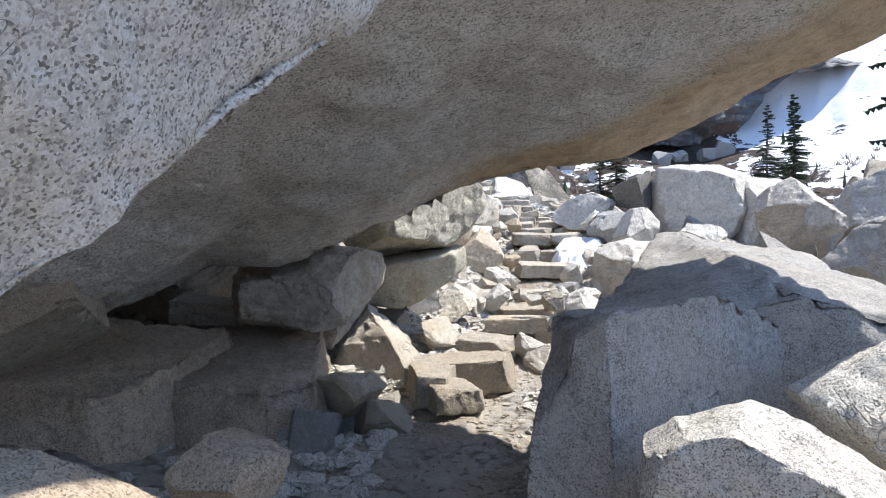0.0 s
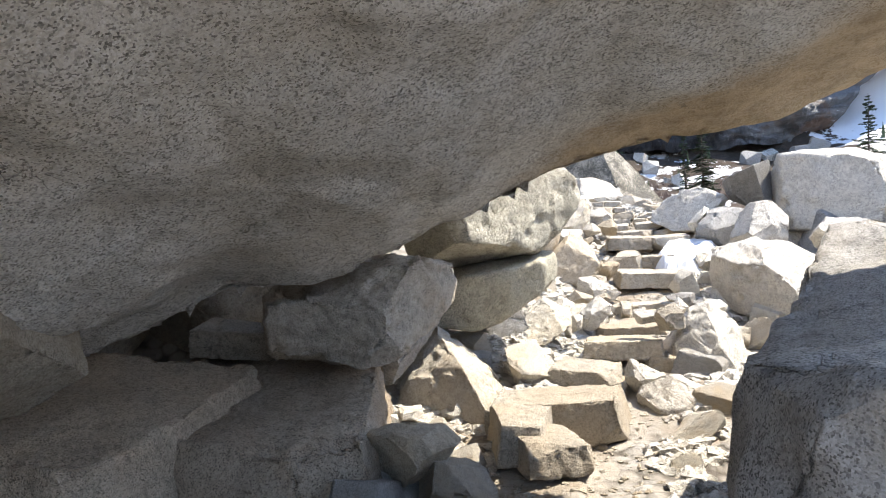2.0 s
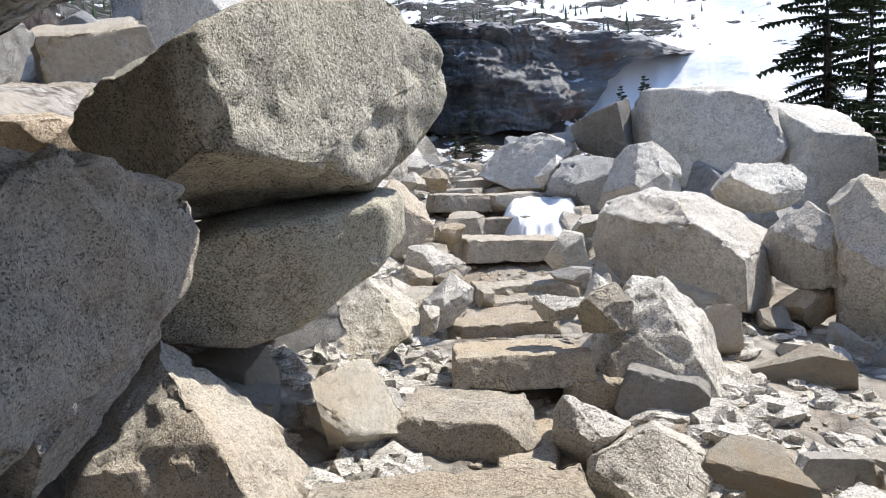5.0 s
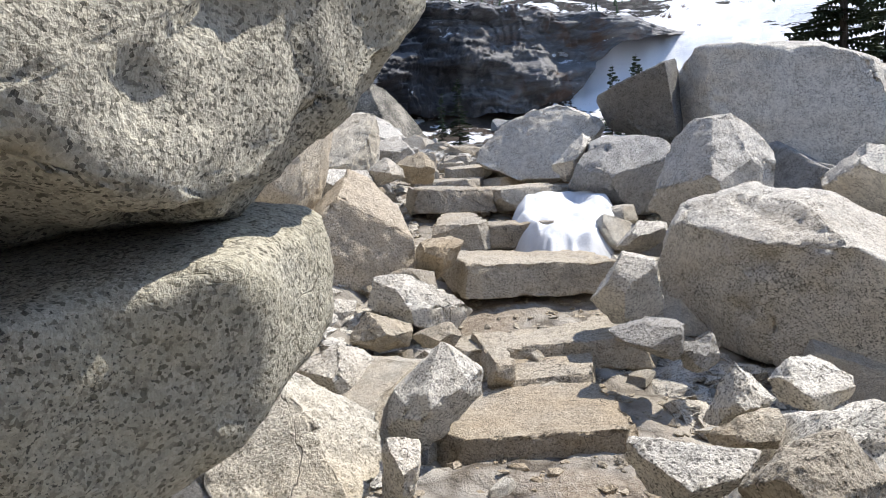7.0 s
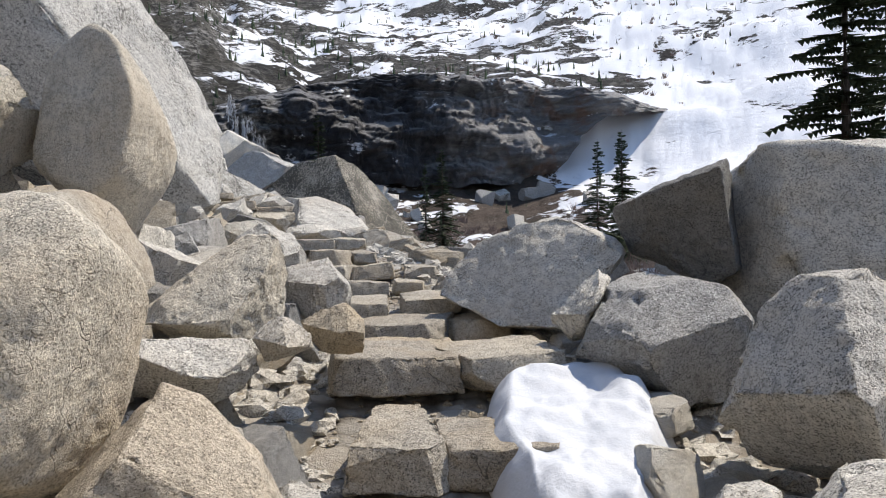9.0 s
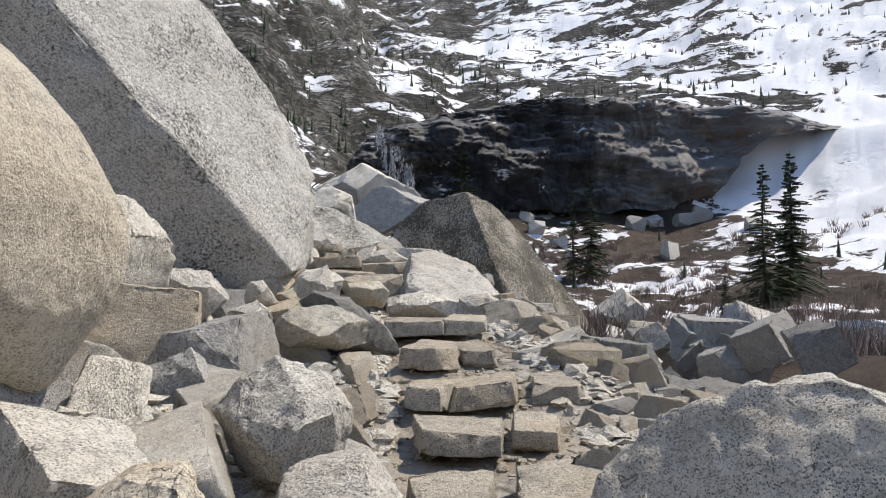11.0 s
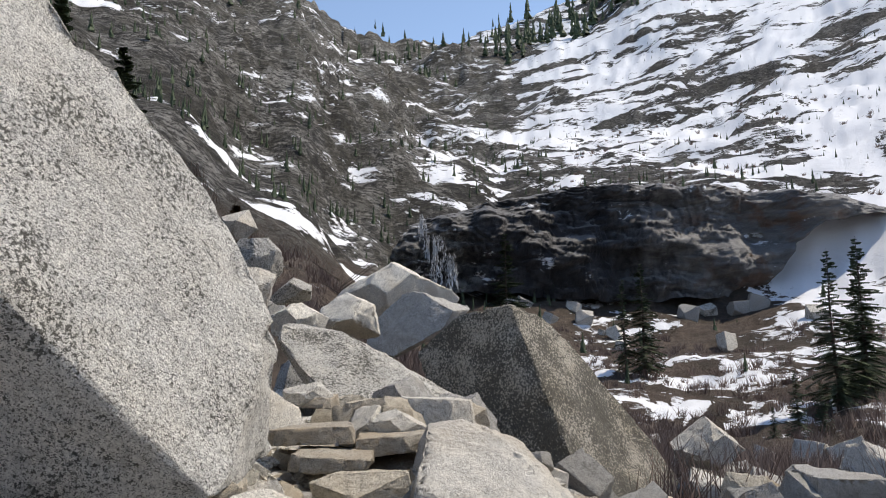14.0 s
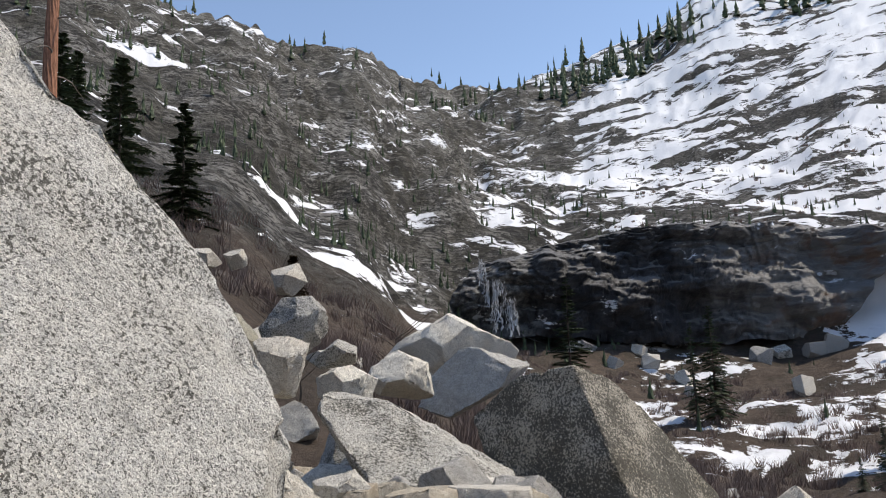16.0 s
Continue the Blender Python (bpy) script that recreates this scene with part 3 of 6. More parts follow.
# ---- the great overhanging boulder ----
def overhang():
    c = Vector((-0.6, 5.7, 3.7))
    faces = [((0.318, -0.301, -1.0), (-0.07, 5.717, 2.137)), ((-0.5, -0.78, 0.54), (-0.9, 2.7, 2.5)), ((0.30, 0.42, -1.0), (0.0, 7.55, 1.607)), ((0.7, 1.0, 0.0), (-1.0, 9.8, 3.0)), ((0.6, 0.8, -0.1), (2.7, 7.75, 2.4)),
             ((0.25, -0.85, 0.6), (0.3, 2.8, 2.5)), ((0.9, 0.5, -0.45), (3.1, 7.3, 2.68)), ((-1.0, -0.1, -0.1), (-5.2, 5, 2)), ((0.1, 0.1, 1.0), (0, 5.5, 6.2)), ((-0.8, -0.1, -0.6), (-4.6, 6.2, 0.6))]
    # the near rim, which hangs lower than the hollow behind it
    rim = [((1.627, -0.582, -1.0), (-0.366, 2.403, 2.116)), ((-0.541, 0.688, -0.174), (-0.37, 2.56, 2.02)), ((0.2, 0.1, -1.0), (-0.8, 2.0, 1.45)), ((0.1, -1.0, 0.1), (-1.0, -0.9, 3.0)),
           ((0, 0, 1), (0, 2, 5.6)), ((-1, 0.1, 0.1), (-4.2, 2, 3))]
    bm = bmesh.new()
    for cuts in (faces, rim):
        block = bmesh.new()
        bmesh.ops.create_cube(block, size=40)
        for n, p in cuts:
            geom = block.verts[:] + block.edges[:] + block.faces[:]
            bmesh.ops.bisect_plane(block, geom=geom, plane_co=Vector(p) - c, plane_no=Vector(n).normalized(), clear_outer=True)
            bmesh.ops.holes_fill(block, edges=[e for e in block.edges if e.is_boundary])
        bmesh.ops.bevel(block, geom=block.edges[:], offset=0.07, segments=3, profile=0.5, affect="EDGES", clamp_overlap=True)
        bmesh.ops.triangulate(block, faces=block.faces[:])
        me = bpy.data.meshes.new("block")
        block.to_mesh(me)
        block.free()
        bm.from_mesh(me)
        bpy.data.meshes.remove(me)
    for limit in (3.0, 1.5, 0.8, 0.45, 0.25, 0.14, 0.10):
        long = [e for e in bm.edges if e.calc_length() > limit and min(v.co.z for v in e.verts) < 0.5]
        bmesh.ops.subdivide_edges(bm, edges=long, cuts=1)
        bmesh.ops.triangulate(bm, faces=bm.faces[:])
    bm.normal_update()
    co = np.array([v.co[:] for v in bm.verts])
    no = np.array([v.normal[:] for v in bm.verts])
    f = np.array([[v.index for v in q.verts] for q in bm.faces])
    bm.free()
    swell = 0.07 * fbm(co * 0.9, 3, 77) + 0.03 * fbm(co * 2.6, 4, 78) + 0.012 * fbm(co * 9, 4, 79, 0.6)
    # the underside is hollowed along its middle
    swell = swell + np.clip(-no[:, 2], 0, 1) ** 2 * np.clip(0.03 * (co[:, 0] - 0.5) ** 2 - 0.055, -0.06, 0.12)
    wx, wy = co[:, 0] + c.x, co[:, 1] + c.y
    swell = swell - 0.12 * np.clip(-no[:, 2], 0, 1) * np.exp(-((wx - 0.5) / 0.9) ** 2) * np.clip((wy - 6.2) / 0.9, 0, 1)
    swell = swell - 0.27 * np.clip(-no[:, 2], 0, 1) * np.clip((-1.45 - wx) / 0.6, 0, 1) * np.clip((wy - 6.3) / 0.8, 0, 1)
    ob = mesh_object("overhanging_boulder", co + no * swell[:, None], f, gr_over)
    ob.matrix_world = pose(*c)
    tagged(ob, "enormous grey granite boulder overhanging the trail", "boulder")


overhang()
# added blocker: hides the sunlit bank behind the overhang, in the shade-toned granite
rock("boulder", (-3.6, 10.5, 0.7), 5, [(0, 1.7), (60, 1.4), (115, 1.3), (180, 2.0), (240, 1.2), (300, 1.2)], 1.0, 1.3, gr_shade, 5, 91, "dim grey filler boulder closing the gap beneath the overhang")


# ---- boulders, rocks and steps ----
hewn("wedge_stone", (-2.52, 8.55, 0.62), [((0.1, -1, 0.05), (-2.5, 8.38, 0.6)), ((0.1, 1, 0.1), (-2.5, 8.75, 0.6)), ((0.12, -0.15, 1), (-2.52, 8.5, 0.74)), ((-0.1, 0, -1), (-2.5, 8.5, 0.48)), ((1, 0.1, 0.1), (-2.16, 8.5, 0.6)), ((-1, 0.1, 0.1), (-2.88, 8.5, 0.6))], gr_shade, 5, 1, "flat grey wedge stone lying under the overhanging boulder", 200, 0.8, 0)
rock("boulder", (-1.46, 8.34, 0.88), 16, [(-122, 0.59), (-106, 0.47), (-83, 0.43), (-63, 0.49), (-35, 0.71), (-13, 0.88), (64, 0.65), (84, 0.48), (104, 0.35), (108, 0.38), (180, 0.66)], .9, .9, gr_warm, 6, 2, "grey faceted granite boulder propping up the overhang", [(-0.35, -0.91, -0.20, 0.74), (0.82, -0.56, -0.10, 0.73), (-0.10, -0.60, 0.80, 0.60)], 170, 1.7)
rock("boulder", (-0.41, 10.61, 1.59), 3, [(-124, 0.82), (-111, 0.7), (-84, 0.53), (-50, 0.71), (-39, 0.78), (-11, 0.97), (18, 1.01), (45, 0.92), (69, 0.77), (101, 0.55), (118, 0.53), (141, 0.72)], 1.0, .15, gr_lichen, 6, 3, "rough lichen-flecked granite boulder balanced on another boulder", [(-0.05, -0.93, -0.36, 1.30), (0.72, -0.68, -0.15, 0.84), (-0.6, -0.75, -0.25, 1.15), (0.0, -0.99, -0.06, 1.22), (0.05, -0.30, -0.95, 0.61), (0.42, -0.50, 0.76, 0.98)], 90, 0.9)
rock("boulder", (-0.40, 10.54, 0.76), 2, [(-98, 0.45), (-76, 0.37), (-58, 0.37), (-46, 0.43), (-20, 0.63), (16, 0.77), (77, 0.5), (95, 0.34), (134, 0.47), (161, 0.53)], .8, .25, gr_lichen, 6, 4, "smooth olive-stained granite boulder carrying a larger one", [(0.02, -0.93, -0.36, 0.62), (0.92, -0.38, 0.0, 0.72), (0.5, -0.8, -0.3, 0.62)], 40, 0.6)
rock("boulder", (-0.88, 9.71, -0.24), 9, [(-148, 0.65), (-107, 0.52), (-80, 0.53), (-13, 0.66), (34, 0.54), (46, 0.52), (48, 0.53), (136, 0.53), (145, 0.49), (151, 0.49)], .6, .6, gr_warm, 6, 5, "pointed grey and tan boulder beside the trail", [(-0.50, -0.84, 0.20, 0.57), (0.75, -0.35, 0.55, 0.61)])
rock("boulder", (-1.23, 9.10, 0.40), 16, [(-114, 0.35), (-39, 0.21), (-7, 0.4), (108, 0.26), (124, 0.17)], .4, .5, gr_blue, 5, 6, "blue-grey granite boulder wedged beneath the overhang")
hewn("boulder", (-1.9, 7.45, -0.1), [((0.05, -0.14, 1.0), (-2.3, 7.8, 0.36)), ((0.98, 0.12, 0.12), (-1.05, 7.2, 0.1)), ((-0.15, -0.93, 0.33), (-1.6, 6.72, 0.2)), ((0.5, -0.8, 0.3), (-1.15, 6.85, 0.15)), ((0.4, -0.3, 0.85), (-1.15, 7.0, 0.3)), ((-1, 0, 0.1), (-3.1, 7.5, 0)), ((0, 1, 0.1), (-2, 8.9, 0.2)), ((0, 0, -1), (-2, 7.4, -0.6))], gr_brown, 6, 7, "brown dusty boulder in the shade of the overhang", 200, 1.3, 2)
hewn("boulder", (-3.1, 6.75, -0.05), [((0.14, -0.2, 1.0), (-2.76, 6.83, 0.42)), ((0.95, -0.25, 0.12), (-2.34, 6.6, 0.2)), ((-0.1, -0.97, 0.2), (-2.7, 6.12, 0.1)), ((0.55, -0.78, 0.3), (-2.45, 6.3, 0.2)), ((-1, 0, 0.1), (-4.5, 6.7, 0)), ((0, 1, 0.1), (-3, 7.9, 0.2)), ((0, 0, -1), (-3, 6.7, -0.6))], gr_brown, 6, 8, "brown cracked boulder with a dusty top under the overhang", 200, 1.3, 2)
rock("rock", (-0.85, 7.37, -0.07), 12, [(-124, 0.32), (-61, 0.21), (-40, 0.26), (46, 0.34), (83, 0.23), (106, 0.25), (174, 0.29)], .4, .4, gr_tan, 4, 9, "tan grey rock at the foot of the boulders")
rock("rock", (-0.98, 4.20, 0.34), 18, [(-178, 0.3), (-110, 0.2), (-76, 0.21), (-21, 0.3), (72, 0.19), (131, 0.24)], .4, .4, gr_brown, 4, 10, "dusty brown block beside the dirt floor")
rock("rock", (-1.09, 2.52, 0.86), 31, [(-105, 0.15), (-32, 0.52), (61, 0.18), (80, 0.18), (176, 0.36)], .5, .4, gr_brown, 5, 11, "grey broken rock on the shaded ground")
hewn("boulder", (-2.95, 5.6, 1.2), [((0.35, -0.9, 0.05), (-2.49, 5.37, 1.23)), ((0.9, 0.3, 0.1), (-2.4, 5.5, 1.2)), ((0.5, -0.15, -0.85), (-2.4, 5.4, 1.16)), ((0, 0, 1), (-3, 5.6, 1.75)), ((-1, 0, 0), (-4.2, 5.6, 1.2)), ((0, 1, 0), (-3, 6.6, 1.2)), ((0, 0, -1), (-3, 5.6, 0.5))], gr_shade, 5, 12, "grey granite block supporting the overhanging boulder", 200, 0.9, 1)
hewn("boulder", (1.55, 4.65, 0.35), [((0.67, -0.74, 0.05), (1.04, 3.92, 1.2)), ((-0.5, -0.86, 0.02), (1.04, 3.92, 1.0)), ((-0.95, 0.25, 0.12), (0.74, 4.2, 1.0)), ((-0.1, 0.12, 1.0), (1.04, 3.95, 1.2)), ((-0.62, -0.1, 0.78), (0.80, 4.2, 1.02)), ((-0.1, 1.0, 0.25), (1.6, 5.1, 0.9)), ((1.0, 0.2, 0.15), (2.9, 5.0, 1.0)), ((0, 0, -1), (2, 5, -0.6))], gr_cool, 6, 14, "large split granite block beside the trail", 220, 0.9, 3)
hewn("boulder", (2.35, 6.5, 0.3), [((-0.28, -0.12, 0.95), (1.24, 5.8, 0.85)), ((0.25, -0.1, 0.96), (2.6, 7.0, 1.31)), ((-0.25, -0.95, 0.15), (1.6, 5.2, 0.5)), ((-0.9, 0.43, 0.15), (1.1, 5.8, 0.5)), ((0.1, 1.0, 0.25), (2.6, 7.9, 0.8)), ((1.0, 0.0, 0.2), (4.1, 6.5, 0.6)), ((0, 0, -1), (2, 6.5, -0.6))], gr_cool, 6, 314, "grey ridge-backed granite boulder behind the split block", 160, 1.0, 2)
rock("boulder", (1.66, 3.39, 0.54), -22, [(-180, 0.56), (-91, 0.25), (1, 0.54), (59, 0.29), (67, 0.3), (109, 0.38), (127, 0.46)], .5, .6, gr_light, 5, 15, "pale flat-topped granite block at the trail side", [(0.05, -0.12, 0.99, 0.37), (-0.10, -1.00, 0.00, 0.42)])
rock("boulder", (2.57, 4.13, 0.62), -29, [(-140, 0.37), (-117, 0.35), (-89, 0.36), (1, 0.32), (90, 0.36), (120, 0.34)], .4, .5, gr_light, 5, 16, "pale granite block leaning on a larger block")
rock("boulder", (3.37, 12.95, 0.38), -36, [(-170, 0.88), (-118, 0.6), (-102, 0.52), (-81, 0.59), (1, 0.76), (54, 0.55), (62, 0.52), (81, 0.54), (101, 0.65), (148, 0.91), (163, 0.92)], .9, .9, gr_light, 6, 17, "large pale granite boulder with a thin crack beside the steps", [(-0.15, -0.44, 0.88, 0.75), (-0.35, -0.93, -0.05, 0.94)])
rock("boulder", (1.96, 10.49, -0.15), -22, [(-161, 0.5), (-111, 0.44), (-89, 0.52), (-5, 0.62), (24, 0.37), (49, 0.45), (106, 0.62), (144, 0.55)], .5, .5, gr_light, 5, 18, "pale leaning pointed boulder beside the steps")
rock("boulder", (3.84, 11.82, 0.44), -32, [(-111, 0.31), (-86, 0.31), (-26, 0.41), (24, 0.35), (54, 0.31), (123, 0.35), (156, 0.37)], .5, .5, gr_light, 5, 19, "pale egg-shaped boulder resting on small stones")
rock("boulder", (4.31, 11.34, 0.13), -37, [(-176, 0.48), (-92, 0.78), (0, 0.48), (51, 0.63), (58, 0.68), (137, 0.85)], .6, .7, gr_light, 5, 20, "tall pale granite boulder beside the trail")
rock("boulder", (5.28, 15.98, 1.49), -38, [(-119, 0.89), (-93, 0.7), (-29, 1.14), (23, 0.91), (67, 0.76), (86, 0.75), (137, 1.18), (178, 1.15)], 1.0, 1.2, gr_light, 6, 21, "huge square grey granite boulder with a flat top", [(0.03, -0.12, 0.99, 0.77), (-0.75, -0.65, 0.08, 1.10), (0.10, -0.99, 0.12, 0.84)])
# dark granite here paints in the shade of the square boulder
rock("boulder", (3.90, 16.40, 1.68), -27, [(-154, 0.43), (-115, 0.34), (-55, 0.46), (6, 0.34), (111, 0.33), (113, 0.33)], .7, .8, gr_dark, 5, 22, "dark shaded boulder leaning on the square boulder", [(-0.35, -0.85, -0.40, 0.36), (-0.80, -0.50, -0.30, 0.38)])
rock("boulder", (3.47, 14.27, 0.97), -34, [(-97, 0.45), (-72, 0.39), (-9, 0.48), (44, 0.44), (98, 0.48), (139, 0.43), (162, 0.42)], .6, .7, gr_light, 5, 23, "pale upright granite boulder with a knobbly top")
rock("boulder", (4.28, 13.33, 0.94), -29, [(-155, 0.43), (-104, 0.27), (-77, 0.27), (-13, 0.42), (47, 0.37), (86, 0.24), (136, 0.38)], .5, .6, gr_light, 5, 24, "pale rounded boulder among larger ones")
rock("boulder", (2.92, 16.91, 1.33), -19, [(-117, 0.47), (-92, 0.43), (-40, 0.44), (-31, 0.47), (37, 0.62), (70, 0.48), (99, 0.39), (111, 0.39), (136, 0.49)], .7, .8, gr_light, 5, 25, "broad grey boulder with a sloping face beside the steps", [(-0.30, -0.81, 0.51, 0.25), (0.35, 0.10, 0.93, 0.46)])
rock("boulder", (3.30, 15.47, 0.99), -32, [(-168, 0.58), (-119, 0.46), (-82, 0.37), (-1, 0.43), (77, 0.37), (108, 0.46), (156, 0.48)], .5, .6, gr_cool, 5, 26, "rough grey granite boulder close to the steps")
rock("boulder", (2.84, 15.81, 1.17), -23, [(-142, 0.21), (-76, 0.19), (-24, 0.1), (48, 0.26), (134, 0.1)], .3, .4, gr_light, 5, 27, "narrow pale boulder slab beside the steps")
rock("boulder", (1.30, 9.29, -0.27), -20, [(-158, 0.28), (-111, 0.22), (-91, 0.25), (-9, 0.28), (25, 0.26), (62, 0.23), (110, 0.26), (156, 0.31)], .3, .35, gr_light, 5, 28, "bright white granite boulder at the trail edge")
rock("rock", (1.06, 9.59, -0.11), -16, [(-130, 0.19), (-40, 0.14), (66, 0.15), (151, 0.17), (178, 0.15)], .2, .25, gr_light, 4, 29, "angular white rock beside the steps")
rock("rock", (2.88, 10.06, -0.32), -33, [(-140, 0.43), (-100, 0.1), (-93, 0.12), (24, 0.4), (87, 0.1)], .3, .4, gr_light, 4, 30, "long pale slab among the trail rocks")
rock("rock", (1.94, 9.46, -0.44), -27, [(-154, 0.21), (-96, 0.13), (-24, 0.18), (96, 0.11)], .25, .3, gr_light, 4, 31, "pale angular rock among the trail rocks")
rock("rock", (2.02, 8.75, -0.37), -32, [(-142, 0.22), (-63, 0.16), (46, 0.21), (84, 0.16), (140, 0.23)], .3, .3, gr_light, 4, 32, "pale broken rock among the trail rocks")
rock("rock", (2.50, 9.79, -0.43), -31, [(-160, 0.21), (-96, 0.08), (0, 0.18), (89, 0.09), (109, 0.11)], .2, .2, gr_tan, 4, 33, "small tan rock among the trail rocks")
rock("rock", (3.73, 11.70, -0.00), -31, [(-111, 0.18), (-63, 0.15), (30, 0.26), (94, 0.15), (124, 0.16)], .25, .3, gr_tan, 4, 34, "tan stone in a pile beneath the egg-shaped boulder")
rock("rock", (3.76, 11.47, -0.29), -32, [(-158, 0.11), (-71, 0.17), (12, 0.12), (86, 0.14)], .2, .25, gr_light, 4, 35, "grey stone in a pile beneath the egg-shaped boulder")
rock("rock", (3.37, 11.62, -0.30), -29, [(-168, 0.14), (-110, 0.13), (-52, 0.16), (39, 0.12), (107, 0.15)], .2, .25, gr_cool, 4, 36, "dark grey stone in a shaded rock pile")
rock("rock", (1.68, 11.00, 0.38), -31, [(-89, 0.09), (-63, 0.07), (46, 0.08), (155, 0.07)], .15, .2, gr_light, 4, 37, "pointed grey stone at the trail edge")
rock("rock", (2.11, 11.22, 0.32), -36, [(-131, 0.13), (-91, 0.08), (-39, 0.12), (75, 0.08), (138, 0.12)], .2, .25, gr_light, 4, 38, "flat pale stone at the trail edge")
rock("rock", (1.59, 10.80, 0.33), -32, [(-115, 0.08), (-76, 0.06), (-14, 0.09), (83, 0.07), (121, 0.06)], .15, .2, gr_tan, 4, 39, "tan flat stone beside the steps")
rock("rock", (1.24, 10.56, 0.36), -27, [(-140, 0.12), (-80, 0.08), (-34, 0.13), (86, 0.07), (119, 0.12)], .2, .2, gr_light, 4, 40, "flat bright stone slab on the trail")
rock("rock", (1.46, 10.32, 0.35), -36, [(-179, 0.21), (-80, 0.12), (1, 0.17), (41, 0.17), (112, 0.14), (139, 0.13)], .2, .25, gr_tan, 5, 41, "rounded tan rock at the trail edge")
rock("rock", (1.89, 12.08, 0.32), -25, [(-129, 0.11), (-108, 0.07), (-5, 0.13), (86, 0.08), (104, 0.09)], .2, .25, gr_cool, 4, 42, "dark grey flat rock below the cracked boulder")
rock("rock", (2.09, 12.03, 0.24), -28, [(-179, 0.08), (-70, 0.07), (19, 0.09), (104, 0.08)], .15, .2, gr_cool, 4, 43, "small dark rounded rock below the cracked boulder")
rock("rock", (2.05, 12.68, 0.45), -24, [(-136, 0.2), (-82, 0.17), (11, 0.16), (79, 0.2), (146, 0.16)], .2, .25, gr_light, 4, 44, "grey broken rock beside the steps")
rock("rock", (2.61, 13.72, 0.62), -25, [(-106, 0.13), (-68, 0.09), (-9, 0.15), (85, 0.11), (140, 0.11)], .2, .25, gr_light, 4, 45, "grey rock between the boulders")
rock("boulder", (0.58, 13.99, 0.70), 5, [(-101, 0.34), (-85, 0.37), (0, 0.42), (23, 0.39), (41, 0.39), (67, 0.45), (135, 0.33), (177, 0.42)], .35, .5, gr_orange, 5, 46, "smooth orange-tan granite boulder beside the steps", [(-0.12, -0.99, 0.02, 0.35), (0.35, -0.61, 0.71, 0.36)], 60, 0.5)
rock("boulder", (0.04, 14.10, 1.31), 19, [(-100, 0.52), (-30, 0.51), (-12, 0.49), (-11, 0.49), (37, 0.53), (48, 0.54), (97, 0.54), (118, 0.53), (178, 0.37)], .5, .6, gr_cream, 6, 47, "pale cream granite boulder leaning over the orange one", [], 18, 0.6)
rock("rock", (-0.20, 12.48, 0.70), 19, [(-106, 0.28), (-41, 0.32), (-6, 0.28), (32, 0.37), (106, 0.25), (175, 0.27)], .4, .4, gr_light, 5, 48, "pale granite rock at the foot of the lichen boulders")
rock("rock", (0.16, 13.00, 0.50), 9, [(-100, 0.16), (-5, 0.17), (82, 0.2), (112, 0.15), (180, 0.19)], .3, .3, gr_cream, 4, 49, "cream square rock in a shaded gap")
rock("boulder", (0.15, 11.35, 0.24), 3, [(-99, 0.27), (-57, 0.21), (-3, 0.34), (54, 0.28), (66, 0.27), (124, 0.23), (160, 0.25), (180, 0.3)], .4, .5, gr_white, 5, 50, "cream-white cracked granite boulder beside the steps", [(-0.10, -0.75, 0.65, 0.23), (0.51, -0.30, 0.81, 0.24)])
rock("rock", (0.93, 13.17, 0.38), -8, [(-111, 0.12), (-103, 0.13), (-41, 0.33), (49, 0.16), (62, 0.13), (97, 0.2), (164, 0.3)], .25, .3, gr_light, 4, 51, "pale grey rock beside the steps")
rock("rock", (0.65, 12.81, 0.30), -5, [(-111, 0.1), (-80, 0.1), (-21, 0.16), (71, 0.09), (138, 0.13)], .2, .2, gr_tan, 4, 52, "tan rock beside the steps")
rock("rock", (0.77, 11.86, 0.21), -9, [(-112, 0.21), (-46, 0.14), (-9, 0.2), (53, 0.22), (133, 0.14), (154, 0.16)], .22, .25, gr_light, 4, 53, "pale angular rock beside the steps")
rock("rock", (0.91, 12.56, 0.32), -9, [(-179, 0.15), (-89, 0.06), (-47, 0.1), (40, 0.12), (104, 0.05)], .15, .2, gr_tan, 4, 54, "small tan stone beside the steps")
rock("rock", (0.41, 12.23, 0.27), -2, [(-130, 0.11), (-84, 0.12), (6, 0.16), (59, 0.11), (114, 0.13)], .25, .25, gr_light, 4, 55, "pale rock at the foot of the boulders")
rock("rock", (1.11, 13.58, 0.60), -10, [(-122, 0.15), (-48, 0.11), (-25, 0.12), (94, 0.12), (170, 0.13)], .15, .2, gr_tan, 4, 56, "grey tan stone beside the steps")
rock("rock", (0.53, 11.08, 0.25), -6, [(-69, 0.09), (-9, 0.06), (81, 0.09), (178, 0.05)], .15, .2, gr_light, 4, 57, "small grey slab standing on edge")
rock("boulder", (-0.25, 17.28, 2.43), 19, [(-146, 0.51), (-135, 0.52), (-124, 0.57), (-60, 0.72), (-37, 0.6), (-12, 0.55), (21, 0.48), (36, 0.49), (49, 0.56), (132, 0.64), (170, 0.44)], 1.0, 1.0, gr_cream, 6, 58, "big rounded cream granite boulder with a curved crack", [], 18, 0.6)
rock("boulder", (-0.29, 16.16, 1.51), 24, [(-168, 0.4), (-88, 0.47), (-64, 0.53), (-18, 0.57), (16, 0.52), (36, 0.49), (63, 0.49), (100, 0.48), (105, 0.48)], .7, .8, gr_cream, 6, 59, "pale cream boulder in full sun below the round boulder", [], 18, 0.6)
